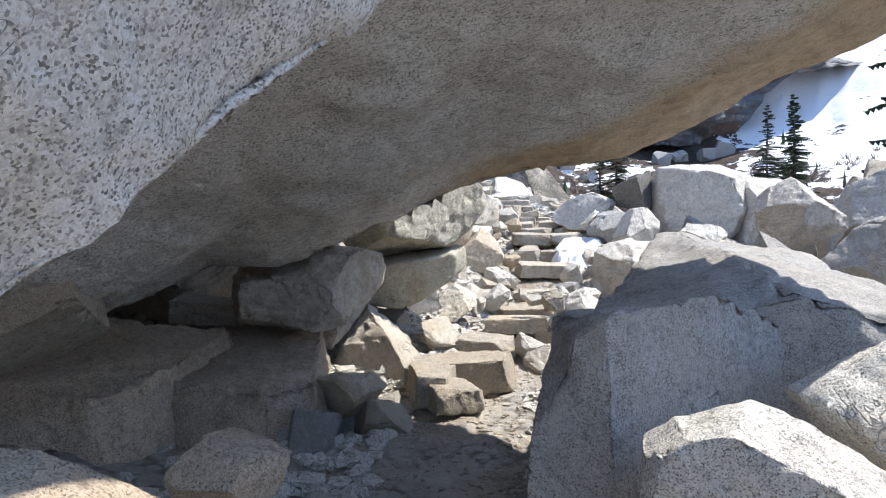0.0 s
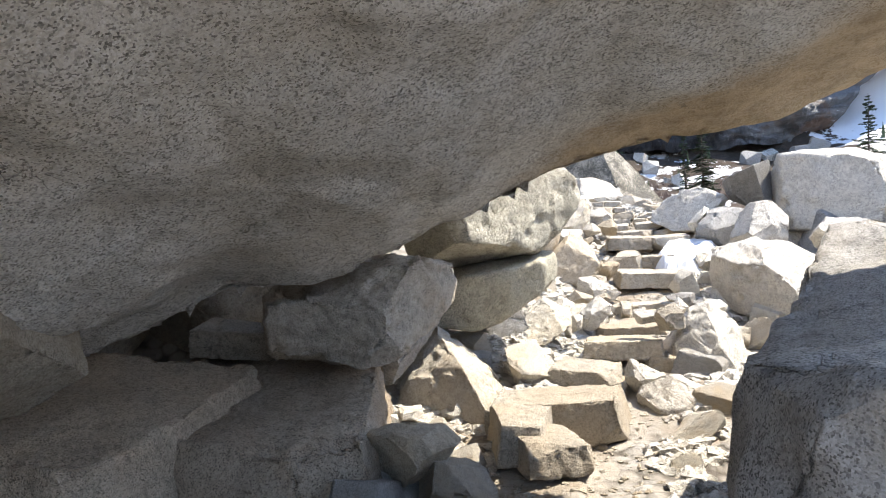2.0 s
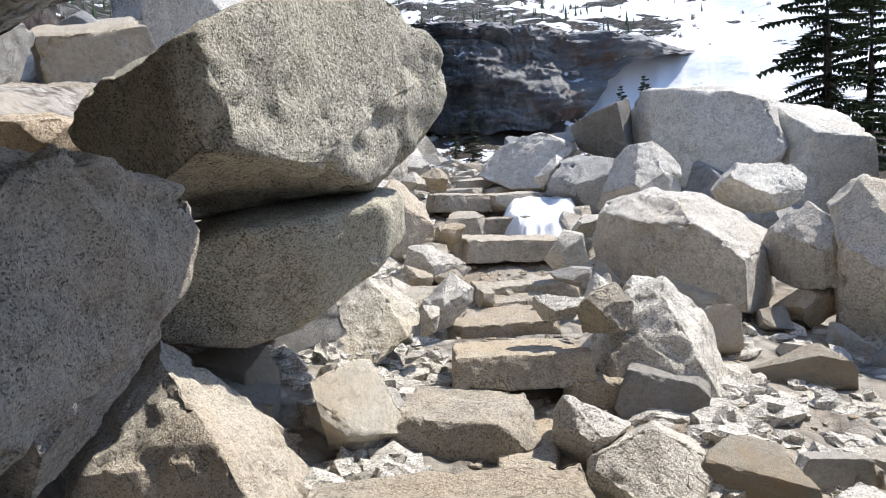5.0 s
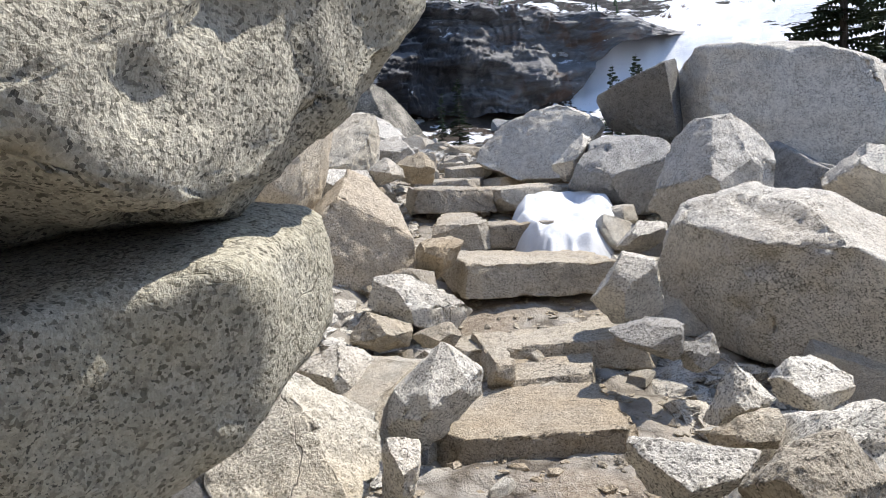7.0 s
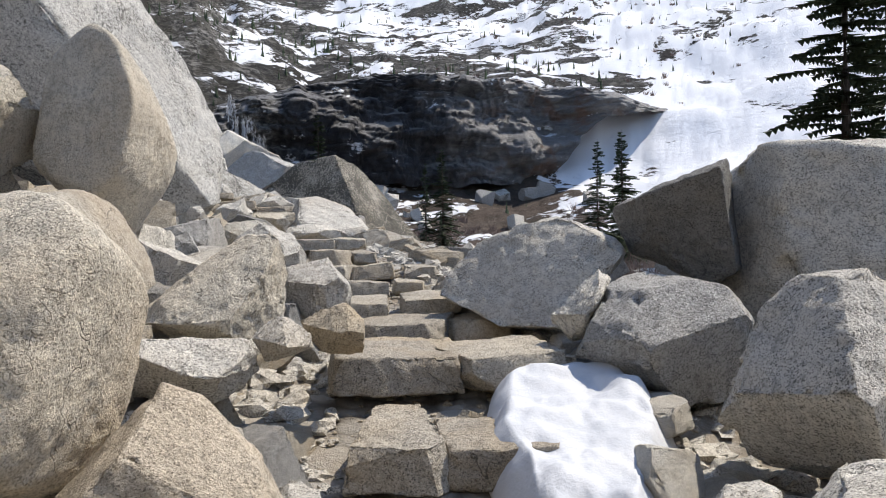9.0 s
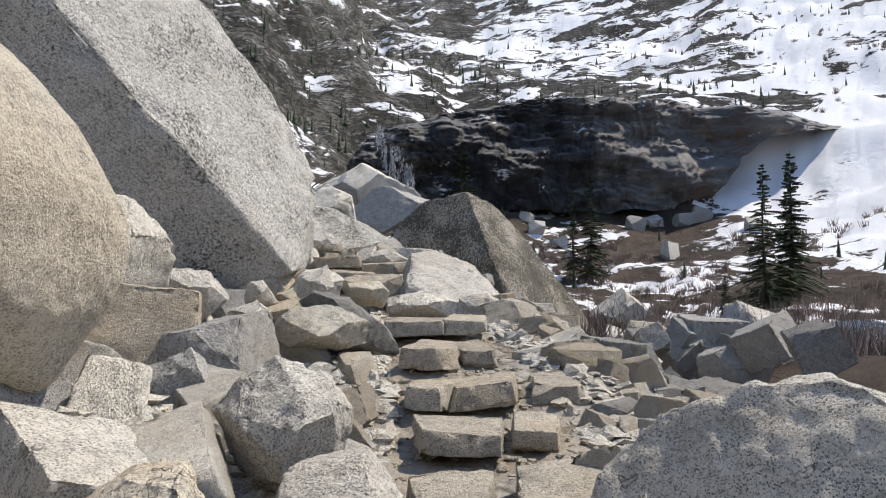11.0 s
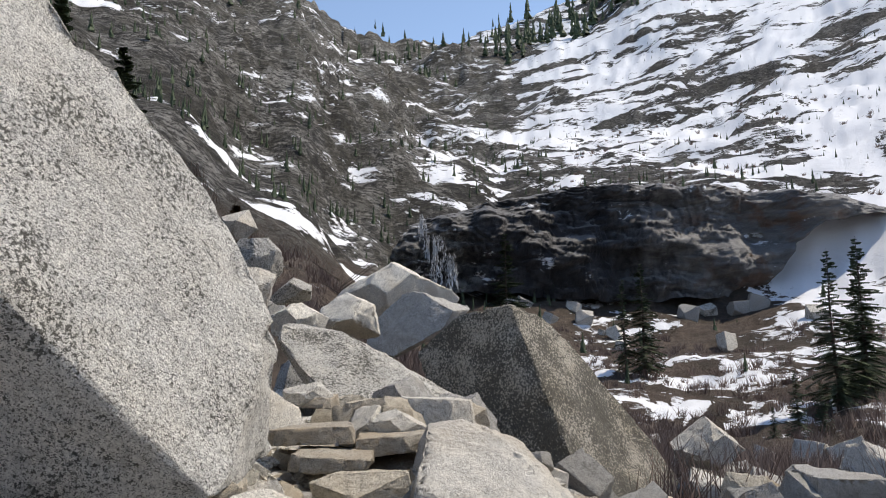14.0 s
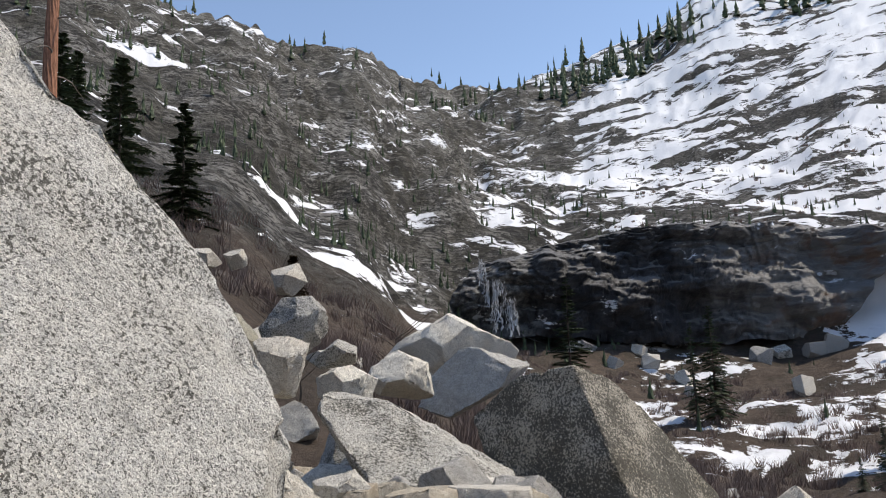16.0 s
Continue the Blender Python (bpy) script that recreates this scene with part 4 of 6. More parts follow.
rock("boulder", (0.67, 15.89, 1.33), 12, [(-117, 0.33), (-103, 0.28), (-66, 0.27), (-7, 0.35), (24, 0.4), (97, 0.33), (123, 0.22), (128, 0.22)], .45, .5, gr_cream, 5, 60, "grey cone-shaped granite boulder beside the steps")
rock("boulder", (0.87, 17.68, 1.46), 6, [(-156, 0.29), (-93, 0.25), (-22, 0.31), (31, 0.29), (71, 0.27), (119, 0.28), (132, 0.29)], .4, .5, gr_light, 5, 61, "bright sunlit granite boulder beside the steps")
rock("boulder", (1.22, 16.84, 1.25), 3, [(-135, 0.24), (-91, 0.2), (-17, 0.26), (16, 0.25), (38, 0.23), (101, 0.22), (161, 0.24)], .35, .4, gr_light, 5, 62, "pale granite boulder with a dark shaded face")
rock("boulder", (-1.02, 17.16, 2.51), 19, [(-85, 0.38), (-72, 0.38), (-7, 0.35), (19, 0.37), (49, 0.41), (106, 0.39), (178, 0.29)], .5, .6, gr_cream, 5, 63, "cream boulder pressed against the round boulder")
rock("rock", (1.28, 15.43, 1.16), 2, [(-144, 0.13), (-91, 0.13), (-4, 0.15), (45, 0.14), (98, 0.13), (120, 0.14)], .25, .25, gr_tan, 4, 64, "yellowish tan rock beside the steps")
rock("rock", (0.99, 15.26, 1.15), 9, [(-149, 0.13), (-76, 0.1), (12, 0.15), (50, 0.11), (125, 0.11)], .25, .25, gr_light, 4, 65, "pale angular rock at the trail edge")
rock("rock", (0.53, 15.09, 1.05), 18, [(-172, 0.29), (-100, 0.16), (-68, 0.22), (18, 0.34), (82, 0.15), (88, 0.15)], .3, .3, gr_light, 4, 66, "low pale rock below the cone-shaped boulder")
rock("rock", (0.17, 15.62, 1.14), 21, [(-159, 0.13), (-92, 0.07), (6, 0.14), (93, 0.06)], .2, .2, gr_tan, 4, 67, "tan grey rock below the cream boulder")
rock("rock", (0.20, 16.83, 1.42), 15, [(-167, 0.13), (-85, 0.1), (-19, 0.11), (101, 0.08)], .2, .2, gr_tan, 4, 68, "tan rock wedged between boulders")
rock("boulder", (-2.18, 22.64, 4.16), 31, [(-177, 1.77), (-121, 1.5), (-115, 1.63), (-79, 2.48), (-69, 2.7), (-4, 2.7), (22, 2.02), (28, 1.86), (39, 1.65), (42, 1.68), (79, 2.22), (147, 2.02)], 1.2, 1.6, gr_mono, 6, 69, "towering pale granite monolith speckled with black lichen", [(0.50, -0.78, 0.36, 1.13), (-0.30, -0.85, -0.42, 1.33)])
rock("rock", (-0.39, 23.08, 2.03), 17, [(-157, 0.44), (-101, 0.23), (-72, 0.26), (-11, 0.46), (82, 0.22), (113, 0.27)], .6, .6, gr_tan, 4, 70, "dark rock beneath the monolith")
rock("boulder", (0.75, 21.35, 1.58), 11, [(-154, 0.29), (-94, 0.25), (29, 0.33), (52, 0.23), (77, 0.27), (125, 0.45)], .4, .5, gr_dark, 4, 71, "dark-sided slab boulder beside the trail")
rock("boulder", (0.63, 20.53, 1.63), 14, [(-169, 0.41), (-95, 0.16), (7, 0.4), (64, 0.23), (94, 0.2), (128, 0.29)], .35, .4, gr_white, 5, 72, "bright white boulder beside the trail")
rock("boulder", (-0.98, 20.24, 2.20), 33, [(-178, 0.39), (-89, 0.51), (-6, 0.54), (34, 0.47), (47, 0.51), (91, 0.58)], .5, .6, gr_light, 5, 73, "pale granite boulder at the trail edge")
rock("rock", (-0.53, 20.87, 1.97), 25, [(-176, 0.23), (-120, 0.18), (-52, 0.24), (38, 0.2), (88, 0.2)], .25, .25, gr_light, 4, 74, "grey angular rock under the monolith")
rock("rock", (-0.04, 21.20, 1.90), 19, [(-178, 0.13), (-114, 0.12), (-70, 0.14), (35, 0.11), (94, 0.14)], .2, .2, gr_light, 4, 75, "pale grey block under the monolith")
rock("rock", (0.37, 21.91, 1.95), 14, [(-180, 0.18), (-96, 0.18), (-44, 0.15), (16, 0.19), (116, 0.14)], .2, .2, gr_light, 4, 76, "pale rock by the upper steps")
rock("boulder", (-0.24, 30.59, 2.51), 10, [(-149, 0.79), (-92, 0.75), (-68, 1.08), (-8, 1.6), (57, 0.57), (62, 0.56), (89, 0.98), (167, 1.4)], 1.2, 1.6, gr_speckle, 5, 77, "pale sloping slab boulder speckled with black lichen", [(0.15, -0.55, 0.82, 0.63)])
rock("boulder", (3.29, 33.39, 1.59), -5, [(-140, 1.65), (-117, 1.42), (-85, 2.06), (39, 1.42), (41, 1.36), (56, 1.56), (116, 2.59), (118, 2.63)], 2.2, 2.6, gr_pyramid, 6, 78, "dark pyramid-shaped boulder with one pale sunlit face", [(-0.50, -0.85, 0.16, 1.26), (0.76, -0.46, 0.47, 0.70)])
rock("boulder", (1.87, 25.14, 1.56), -1, [(-164, 0.68), (-91, 0.58), (-36, 0.89), (41, 0.57), (62, 0.59), (98, 0.79), (163, 0.78)], .8, 1.0, gr_light, 5, 79, "pale smooth slab boulder beside the upper steps", [(0.20, -0.41, 0.89, 0.65)])
rock("boulder", (0.16, 39.02, 3.75), 5, [(-111, 1.2), (-64, 0.63), (-56, 0.72), (79, 0.88), (80, 0.86), (128, 0.82), (159, 1.15)], 1.5, 1.5, gr_cool, 5, 80, "grey pointed boulder with a bright sunlit top", [(-0.40, -0.85, 0.35, 0.38), (0.40, -0.25, 0.88, 0.73)])
rock("boulder", (-1.27, 45.93, 4.51), 7, [(-147, 2.09), (-111, 1.38), (-57, 1.39), (64, 1.41), (117, 1.39), (139, 1.8)], 2.0, 2.0, gr_light, 5, 81, "pale peaked boulder standing behind other boulders")
rock("boulder", (-1.46, 36.93, 3.77), 10, [(-132, 0.62), (-96, 0.47), (10, 0.7), (64, 0.57), (121, 0.58)], 1.0, 1.0, gr_light, 5, 82, "pale block boulder beyond the steps")
rock("boulder", (-2.25, 34.90, 3.59), 14, [(-170, 0.65), (-104, 0.37), (-17, 0.59), (59, 0.44), (120, 0.47)], .8, .8, gr_light, 5, 83, "pale rounded boulder beyond the steps")
rock("boulder", (-2.03, 27.75, 4.18), 23, [(-148, 0.34), (-140, 0.31), (-79, 0.6), (-11, 0.64), (36, 0.36), (62, 0.38), (113, 0.68)], .7, .7, gr_lichen, 5, 84, "lichen-covered tilted boulder slab with a bright top")
rock("boulder", (-1.20, 27.62, 3.79), 19, [(-167, 0.25), (-98, 0.38), (-16, 0.26), (75, 0.33), (97, 0.33)], .4, .5, gr_light, 5, 85, "grey block boulder with a bright top")
rock("boulder", (-1.44, 26.84, 3.39), 22, [(-166, 0.24), (-87, 0.24), (-2, 0.26), (68, 0.25), (104, 0.25)], .35, .4, gr_light, 5, 86, "pale rounded boulder behind the monolith")
rock("boulder", (-2.79, 33.18, 4.78), 18, [(-160, 0.68), (-100, 0.51), (-53, 0.54), (12, 0.61), (92, 0.53), (143, 0.52)], .7, .8, gr_speckle, 5, 87, "lichen-spotted boulder on the slope")
rock("boulder", (-1.78, 32.40, 4.12), 15, [(-122, 0.36), (-82, 0.21), (-4, 0.35), (71, 0.31), (129, 0.22)], .5, .6, gr_speckle, 5, 88, "small lichen-spotted boulder on the slope")
rock("boulder", (-0.79, 25.82, 2.69), 20, [(-177, 0.25), (-133, 0.22), (-82, 0.18), (14, 0.24), (89, 0.17)], .3, .3, gr_light, 5, 89, "pale rounded stone by the upper steps")
rock("boulder", (-8.03, 43.22, 8.02), 22, [(-154, 0.34), (-73, 0.33), (25, 0.33), (111, 0.33)], .8, .8, gr_light, 5, 90, "pale boulder on the rising slope")
rock("boulder", (-5.71, 41.64, 6.98), 18, [(-166, 0.47), (-100, 0.49), (-45, 0.46), (22, 0.49), (107, 0.43)], .9, .9, gr_light, 5, 91, "grey boulder on the rising slope")
rock("boulder", (-8.75, 42.14, 7.90), 24, [(-144, 0.36), (-77, 0.36), (44, 0.37), (91, 0.34)], .9, .9, gr_light, 5, 92, "pale boulder on the rising slope")
rock("boulder", (-8.29, 37.22, 7.12), 29, [(-151, 0.6), (-89, 0.67), (9, 0.66), (59, 0.65), (121, 0.74)], 1.0, 1.2, gr_cool, 5, 93, "grey boulder on the rising slope")
rock("boulder", (7.03, 31.31, -0.17), -19, [(-166, 0.95), (-89, 0.71), (-23, 0.86), (23, 1.04), (96, 0.64)], .9, 1.0, gr_cool, 5, 94, "dark grey boulder at the edge of the brush")
rock("boulder", (7.60, 29.31, -0.07), -23, [(-148, 0.69), (-91, 0.47), (-21, 0.64), (53, 0.59), (116, 0.49)], .7, .8, gr_cool, 5, 95, "grey broken boulder at the edge of the brush")
rock("boulder", (9.39, 33.35, 0.13), -23, [(-169, 0.53), (-82, 0.46), (36, 0.44), (108, 0.57)], .8, .9, gr_cool, 4, 96, "grey boulder among the brush")
rock("boulder", (7.01, 36.27, 0.49), -14, [(-162, 0.71), (-94, 0.51), (-53, 0.57), (49, 0.55), (126, 0.55)], .8, .9, gr_light, 4, 97, "pale boulder beyond the pyramid boulder")
rock("boulder", (4.69, 28.19, 0.32), -13, [(-136, 0.28), (-59, 0.27), (45, 0.25), (138, 0.28)], .5, .5, gr_light, 4, 98, "pale grey rock below the pyramid boulder")
rock("boulder", (5.07, 27.20, 0.32), -16, [(-97, 0.27), (-41, 0.29), (47, 0.3), (114, 0.27), (177, 0.32)], .5, .5, gr_light, 4, 99, "pale grey rock below the pyramid boulder")
rock("boulder", (3.23, 24.58, 0.93), -9, [(-101, 0.23), (-52, 0.3), (44, 0.31), (103, 0.23), (178, 0.4)], .3, .35, gr_light, 4, 100, "pale rock beside the trail")
rock("boulder", (5.66, 9.25, 0.70), -30, [(-145, 0.94), (-101, 0.65), (1, 0.77), (78, 0.72), (113, 0.8), (139, 0.89)], .8, 1.0, gr_cool, 5, 101, "large grey boulder beside other boulders")
rock("boulder", (4.84, 10.78, 1.38), -23, [(-155, 0.51), (-109, 0.41), (-63, 0.44), (0, 0.61), (51, 0.37), (119, 0.5), (174, 0.52)], .5, .6, gr_light, 5, 102, "pale grey angular boulder beside the square one")
rock("boulder", (3.59, 8.20, 0.99), -22, [(-125, 0.21), (-80, 0.24), (5, 0.33), (57, 0.18), (157, 0.31)], .4, .5, gr_cool, 5, 103, "grey pointed boulder among larger boulders")
# three boulders added as fill, to stop light leaking in behind the overhang
rock("boulder", (-4.74, 9.84, 0.35), 34, [(-151, 1.21), (-97, 0.4), (-39, 1.35), (41, 1.03), (83, 0.48), (112, 0.64)], 1.2, 1.2, gr_shade, 5, 104, "dark filler boulder hidden behind the overhang")
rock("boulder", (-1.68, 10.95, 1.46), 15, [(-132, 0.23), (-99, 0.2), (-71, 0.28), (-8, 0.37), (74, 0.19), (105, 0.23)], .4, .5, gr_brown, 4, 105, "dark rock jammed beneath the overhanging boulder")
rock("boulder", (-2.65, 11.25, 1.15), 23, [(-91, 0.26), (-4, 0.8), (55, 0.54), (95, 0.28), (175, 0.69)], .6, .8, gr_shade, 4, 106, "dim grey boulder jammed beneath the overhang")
rock("rock", (-1.39, 21.66, 1.88), 29, [(-127, 0.19), (-66, 0.2), (8, 0.19), (100, 0.18), (173, 0.2)], .3, .3, gr_light, 4, 107, "pale angular rock under the monolith")
rock("rock", (0.18, 21.51, 1.85), 16, [(-154, 0.1), (-69, 0.09), (21, 0.1), (107, 0.09)], .2, .2, gr_tan, 4, 108, "small tan rock under the monolith")
rock("rock", (-0.05, 20.91, 1.72), 20, [(-173, 0.19), (-99, 0.12), (-54, 0.15), (48, 0.15), (109, 0.12)], .2, .2, gr_light, 4, 109, "small pale rock under the monolith")
rock("rock", (-0.82, 22.48, 1.95), 22, [(-156, 0.12), (-85, 0.08), (9, 0.13), (95, 0.08)], .2, .2, gr_light, 4, 110, "small grey rock under the monolith")
rock("boulder", (-1.49, 8.10, 0.21), 25, [(-106, 0.19), (-32, 0.25), (-1, 0.22), (51, 0.2), (89, 0.21), (175, 0.19)], .4, .5, gr_brown, 5, 111, "dusty brown boulder beside a dark gap")
rock("boulder", (2.44, 24.57, 0.83), -4, [(-175, 0.45), (-90, 0.34), (-28, 0.44), (35, 0.43), (109, 0.35)], .6, .7, gr_light, 5, 112, "pale rounded boulder below the upper steps")
rock("rock", (0.27, 22.62, 1.91), 14, [(-163, 0.36), (-91, 0.16), (-7, 0.33), (62, 0.24), (96, 0.2), (129, 0.23)], .25, .3, gr_light, 4, 113, "pale angular rock by the upper steps")
rock("rock", (-0.25, 23.58, 2.04), 16, [(-135, 0.27), (-102, 0.1), (-78, 0.13), (9, 0.37), (90, 0.08)], .3, .3, gr_white, 4, 114, "bright flat slab at the foot of the monolith")
rock("rock", (0.81, 23.95, 1.86), 7, [(-164, 0.38), (-101, 0.18), (-80, 0.17), (10, 0.39), (90, 0.15), (107, 0.21)], .25, .3, gr_tan, 4, 115, "lumpy tan rock between the upper steps")
rock("rock", (1.56, 24.30, 1.74), 1, [(-150, 0.27), (-86, 0.11), (-12, 0.27), (96, 0.1)], .2, .2, gr_light, 4, 116, "pale block between the upper steps")
rock("rock", (-1.18, 21.94, 1.99), 30, [(-173, 0.12), (-98, 0.1), (-10, 0.14), (59, 0.1), (108, 0.12)], .2, .2, gr_light, 4, 117, "small pale rock under the monolith")
rock("rock", (-0.96, 22.15, 1.94), 27, [(-174, 0.13), (-97, 0.1), (-6, 0.15), (60, 0.11), (105, 0.13)], .2, .2, gr_light, 4, 118, "small grey rock under the monolith")
rock("rock", (-0.77, 22.36, 1.93), 24, [(-174, 0.12), (-102, 0.12), (-16, 0.13), (34, 0.12), (102, 0.12)], .2, .2, gr_cool, 4, 119, "small dark rock under the monolith")
rock("rock", (0.86, 22.65, 1.83), 8, [(-172, 0.21), (-96, 0.14), (-29, 0.22), (39, 0.19), (93, 0.14)], .2, .25, gr_white, 4, 120, "pale broken rock on the upper trail")
rock("rock", (1.45, 23.10, 1.65), 2, [(-176, 0.39), (-92, 0.13), (-3, 0.41), (76, 0.16), (100, 0.17)], .25, .3, gr_light, 4, 121, "pale flat rock on the upper trail")
rock("rock", (2.19, 23.75, 1.55), -4, [(-174, 0.29), (-90, 0.17), (-27, 0.3), (59, 0.21), (100, 0.19)], .25, .3, gr_light, 4, 122, "pale angular rock on the upper trail")
rock("rock", (0.93, 25.84, 2.15), 5, [(-156, 0.28), (-94, 0.16), (-2, 0.35), (59, 0.18), (107, 0.23)], .25, .25, gr_light, 4, 123, "pale cracked block by the upper steps")
rock("rock", (-0.22, 26.56, 2.49), 11, [(-170, 0.26), (-99, 0.14), (-63, 0.16), (43, 0.21), (102, 0.13)], .2, .2, gr_light, 4, 124, "pale rock by the upper steps")
step((0.23, 8.45, -0.04), 8, 1.14, 0.45, 0.36, 200)
step((-0.06, 7.80, -0.02), 8, 0.43, 0.41, 0.29, 201)
step((0.23, 7.54, -0.11), 8, 0.47, 0.46, 0.21, 202)
step((0.48, 9.77, -0.05), -7, 0.72, 0.37, 0.23, 203)
step((0.77, 9.42, -0.19), -7, 0.33, 0.42, 0.20, 204)
step((0.96, 10.33, 0.10), -7, 0.79, 0.40, 0.16, 205)
step((1.43, 10.21, -0.03), -7, 0.44, 0.44, 0.19, 206)
step((1.19, 11.76, 0.05), -10, 0.85, 0.38, 0.23, 207)
step((1.16, 12.35, 0.19), -10, 0.14, 0.45, 0.12, 208)
step((1.48, 12.33, 0.12), -10, 0.52, 0.41, 0.12, 209)
step((1.60, 12.67, 0.18), -10, 1.15, 0.45, 0.14, 210)
step((1.73, 13.46, 0.53), -10, 1.05, 0.41, 0.19, 211)
step((1.47, 14.65, 0.73), -10, 0.37, 0.40, 0.19, 212)
step((1.95, 14.56, 0.68), -10, 0.63, 0.44, 0.18, 213)
step((1.75, 15.95, 0.89), -10, 0.65, 0.46, 0.21, 214)
step((2.24, 15.76, 0.87), -10, 0.39, 0.40, 0.19, 215)
step((1.65, 15.65, 0.95), -5, 0.70, 0.46, 0.20, 216)
step((2.36, 15.60, 0.93), -5, 0.69, 0.45, 0.20, 217)
step((1.82, 16.74, 1.00), -5, 0.71, 0.38, 0.17, 218)
step((2.48, 16.79, 0.99), -5, 0.54, 0.42, 0.15, 219)
step((1.67, 17.31, 1.11), -5, 0.38, 0.43, 0.10, 220)
step((2.22, 17.37, 1.13), -5, 0.61, 0.45, 0.13, 221)
step((1.74, 18.41, 1.19), -5, 0.54, 0.43, 0.11, 222)
step((2.18, 18.57, 1.17), -5, 0.30, 0.37, 0.10, 223)
step((1.50, 19.33, 1.30), -5, 0.38, 0.41, 0.14, 224)
step((1.95, 19.40, 1.30), -5, 0.48, 0.41, 0.14, 225)
step((2.46, 19.56, 1.27), -5, 0.32, 0.41, 0.18, 226)
step((1.53, 20.43, 1.45), -5, 0.43, 0.46, 0.16, 227)
step((1.94, 20.60, 1.42), -5, 0.31, 0.39, 0.15, 228)
step((1.41, 21.75, 1.57), -5, 0.63, 0.38, 0.12, 229)
step((1.93, 21.81, 1.57), -5, 0.42, 0.41, 0.12, 230)
step((1.61, 22.18, 1.48), 2, 0.82, 0.42, 0.25, 231)
step((2.25, 22.91, 1.43), 2, 0.51, 0.45, 0.18, 232)
step((1.39, 23.97, 1.63), 2, 0.83, 0.42, 0.23, 233)
step((2.06, 24.09, 1.58), 2, 0.48, 0.39, 0.21, 234)
step((1.42, 24.45, 1.85), 2, 0.54, 0.45, 0.10, 235)
step((0.41, 24.71, 2.03), 2, 0.75, 0.41, 0.12, 236)
step((0.13, 25.19, 2.24), 2, 0.72, 0.43, 0.14, 237)
step((0.93, 25.32, 2.14), 2, 0.72, 0.41, 0.16, 238)
step((-0.20, 26.46, 2.46), 2, 0.46, 0.38, 0.10, 239)
step((0.64, 26.60, 2.39), 3, 0.68, 0.43, 0.18, 240)


# ---- rubble between the boulders ----
def rubble():
    """Angular stones along both banks of the trail, clear of the walked line."""
    rnd = random.Random(5)
    mats = [gr_light, gr_light, gr_tan, gr_step, gr_cream, gr_cool]
    shapes = []
    for k in range(10):
        normals = [(rnd.gauss(0, 1), rnd.gauss(0, 1), rnd.gauss(0, 0.9)) for _ in range(5)] + [(1, rnd.uniform(-0.4, 0.4), 0.2), (-1, rnd.uniform(-0.4, 0.4), 0.1), (rnd.uniform(-0.4, 0.4), 1, 0.1), (rnd.uniform(-0.4, 0.4), -1, 0.1), (rnd.uniform(-0.2, 0.2), 0, 1), (0, 0, -1)]
        v, f = plane_body(4, normals, [rnd.uniform(0.6, 1.0) for _ in normals], 90, 300 + k, 0.9, 1.0, 0)
        shapes.append((v, f))
    protos = {}
    for n in range(295):
        y = rnd.uniform(6.5, 19) if n % 2 else rnd.uniform(18.5, 28)
        side = -1 if rnd.random() < 0.55 else 1
        tx = float(np.interp(y, TRAIL_Y, TRAIL_X))
        x = tx + side * (0.75 + abs(rnd.gauss(0, 1)) * (0.9 if y < 19 else 1.1))
        if rnd.random() < 0.12:
            x = tx + rnd.uniform(-0.8, 0.8)
            big = 0.05
        else:
            big = 0.11 + 0.20 * rnd.random() ** 2
        k, mi = rnd.randrange(10), rnd.randrange(6)
        if (k, mi) not in protos:
            protos[k, mi] = mesh_object("rubble_stone", *shapes[k], mats[mi])
            ob = protos[k, mi]
        else:
            ob = new("rubble_stone", protos[k, mi].data)
        z = float(near_height(np.array([x]), np.array([y]))[0])
        ob.matrix_world = pose(x, y, z + big * 0.25, rnd.uniform(-20, 20), rnd.uniform(-20, 20), rnd.uniform(0, 360)) @ Matrix.Diagonal((big * rnd.uniform(0.9, 1.7), big * rnd.uniform(0.8, 1.2), big * rnd.uniform(0.6, 1.0), 1))
        tagged(ob, "loose angular granite stone lying beside the trail", "stone", "rubble stones")


rubble()


def scattered(name, label, category, count, seed, sizes, place, material, shape_level=1):
    """Many small pieces that nobody could count, in one mesh."""
    rng = np.random.default_rng(seed)
    d, f = ico(shape_level)
    vs, fs = [], []
    for i in range(count):
        x, y = place(rng)
        s = rng.uniform(*sizes)
        v = d * (1 + 0.28 * rng.normal(size=(len(d), 1))) * s * np.array([rng.uniform(0.8, 1.6), rng.uniform(0.7, 1.1), rng.uniform(0.4, 0.8)])
        a = rng.uniform(0, 6.3)
        v = v @ np.array([[math.cos(a), -math.sin(a), 0], [math.sin(a), math.cos(a), 0], [0, 0, 1]])
        vs.append(v + np.array([x, y, 0]))
        fs.append(f + i * len(d))
    v = np.concatenate(vs)
    base = np.repeat(np.array([w.mean(0)[:2] for w in vs]), len(d), axis=0)
    v[:, 2] += near_height(base[:, 0], base[:, 1])
    ob = mesh_object(name, v, np.concatenate(fs), material, None, False)
    return tagged(ob, label, category, kind="stuff")


def on_trail(rng):
    y = rng.uniform(4, 26)
    return np.interp(y, TRAIL_Y, TRAIL_X) + rng.normal() * 0.75, y


def on_banks(rng):
    y = rng.uniform(4, 30)
    return np.interp(y, TRAIL_Y, TRAIL_X) + rng.choice([-1, 1]) * (0.6 + abs(rng.normal()) * 1.0), y


scattered("gravel", "loose gravel and stone chips on the dirt trail", "gravel", 5200, 8, (0.008, 0.034), on_trail, gr_tan)
scattered("rock_chips", "broken granite chips between the boulders", "rubble", 4400, 9, (0.03, 0.11), on_banks, gr_light, 2)


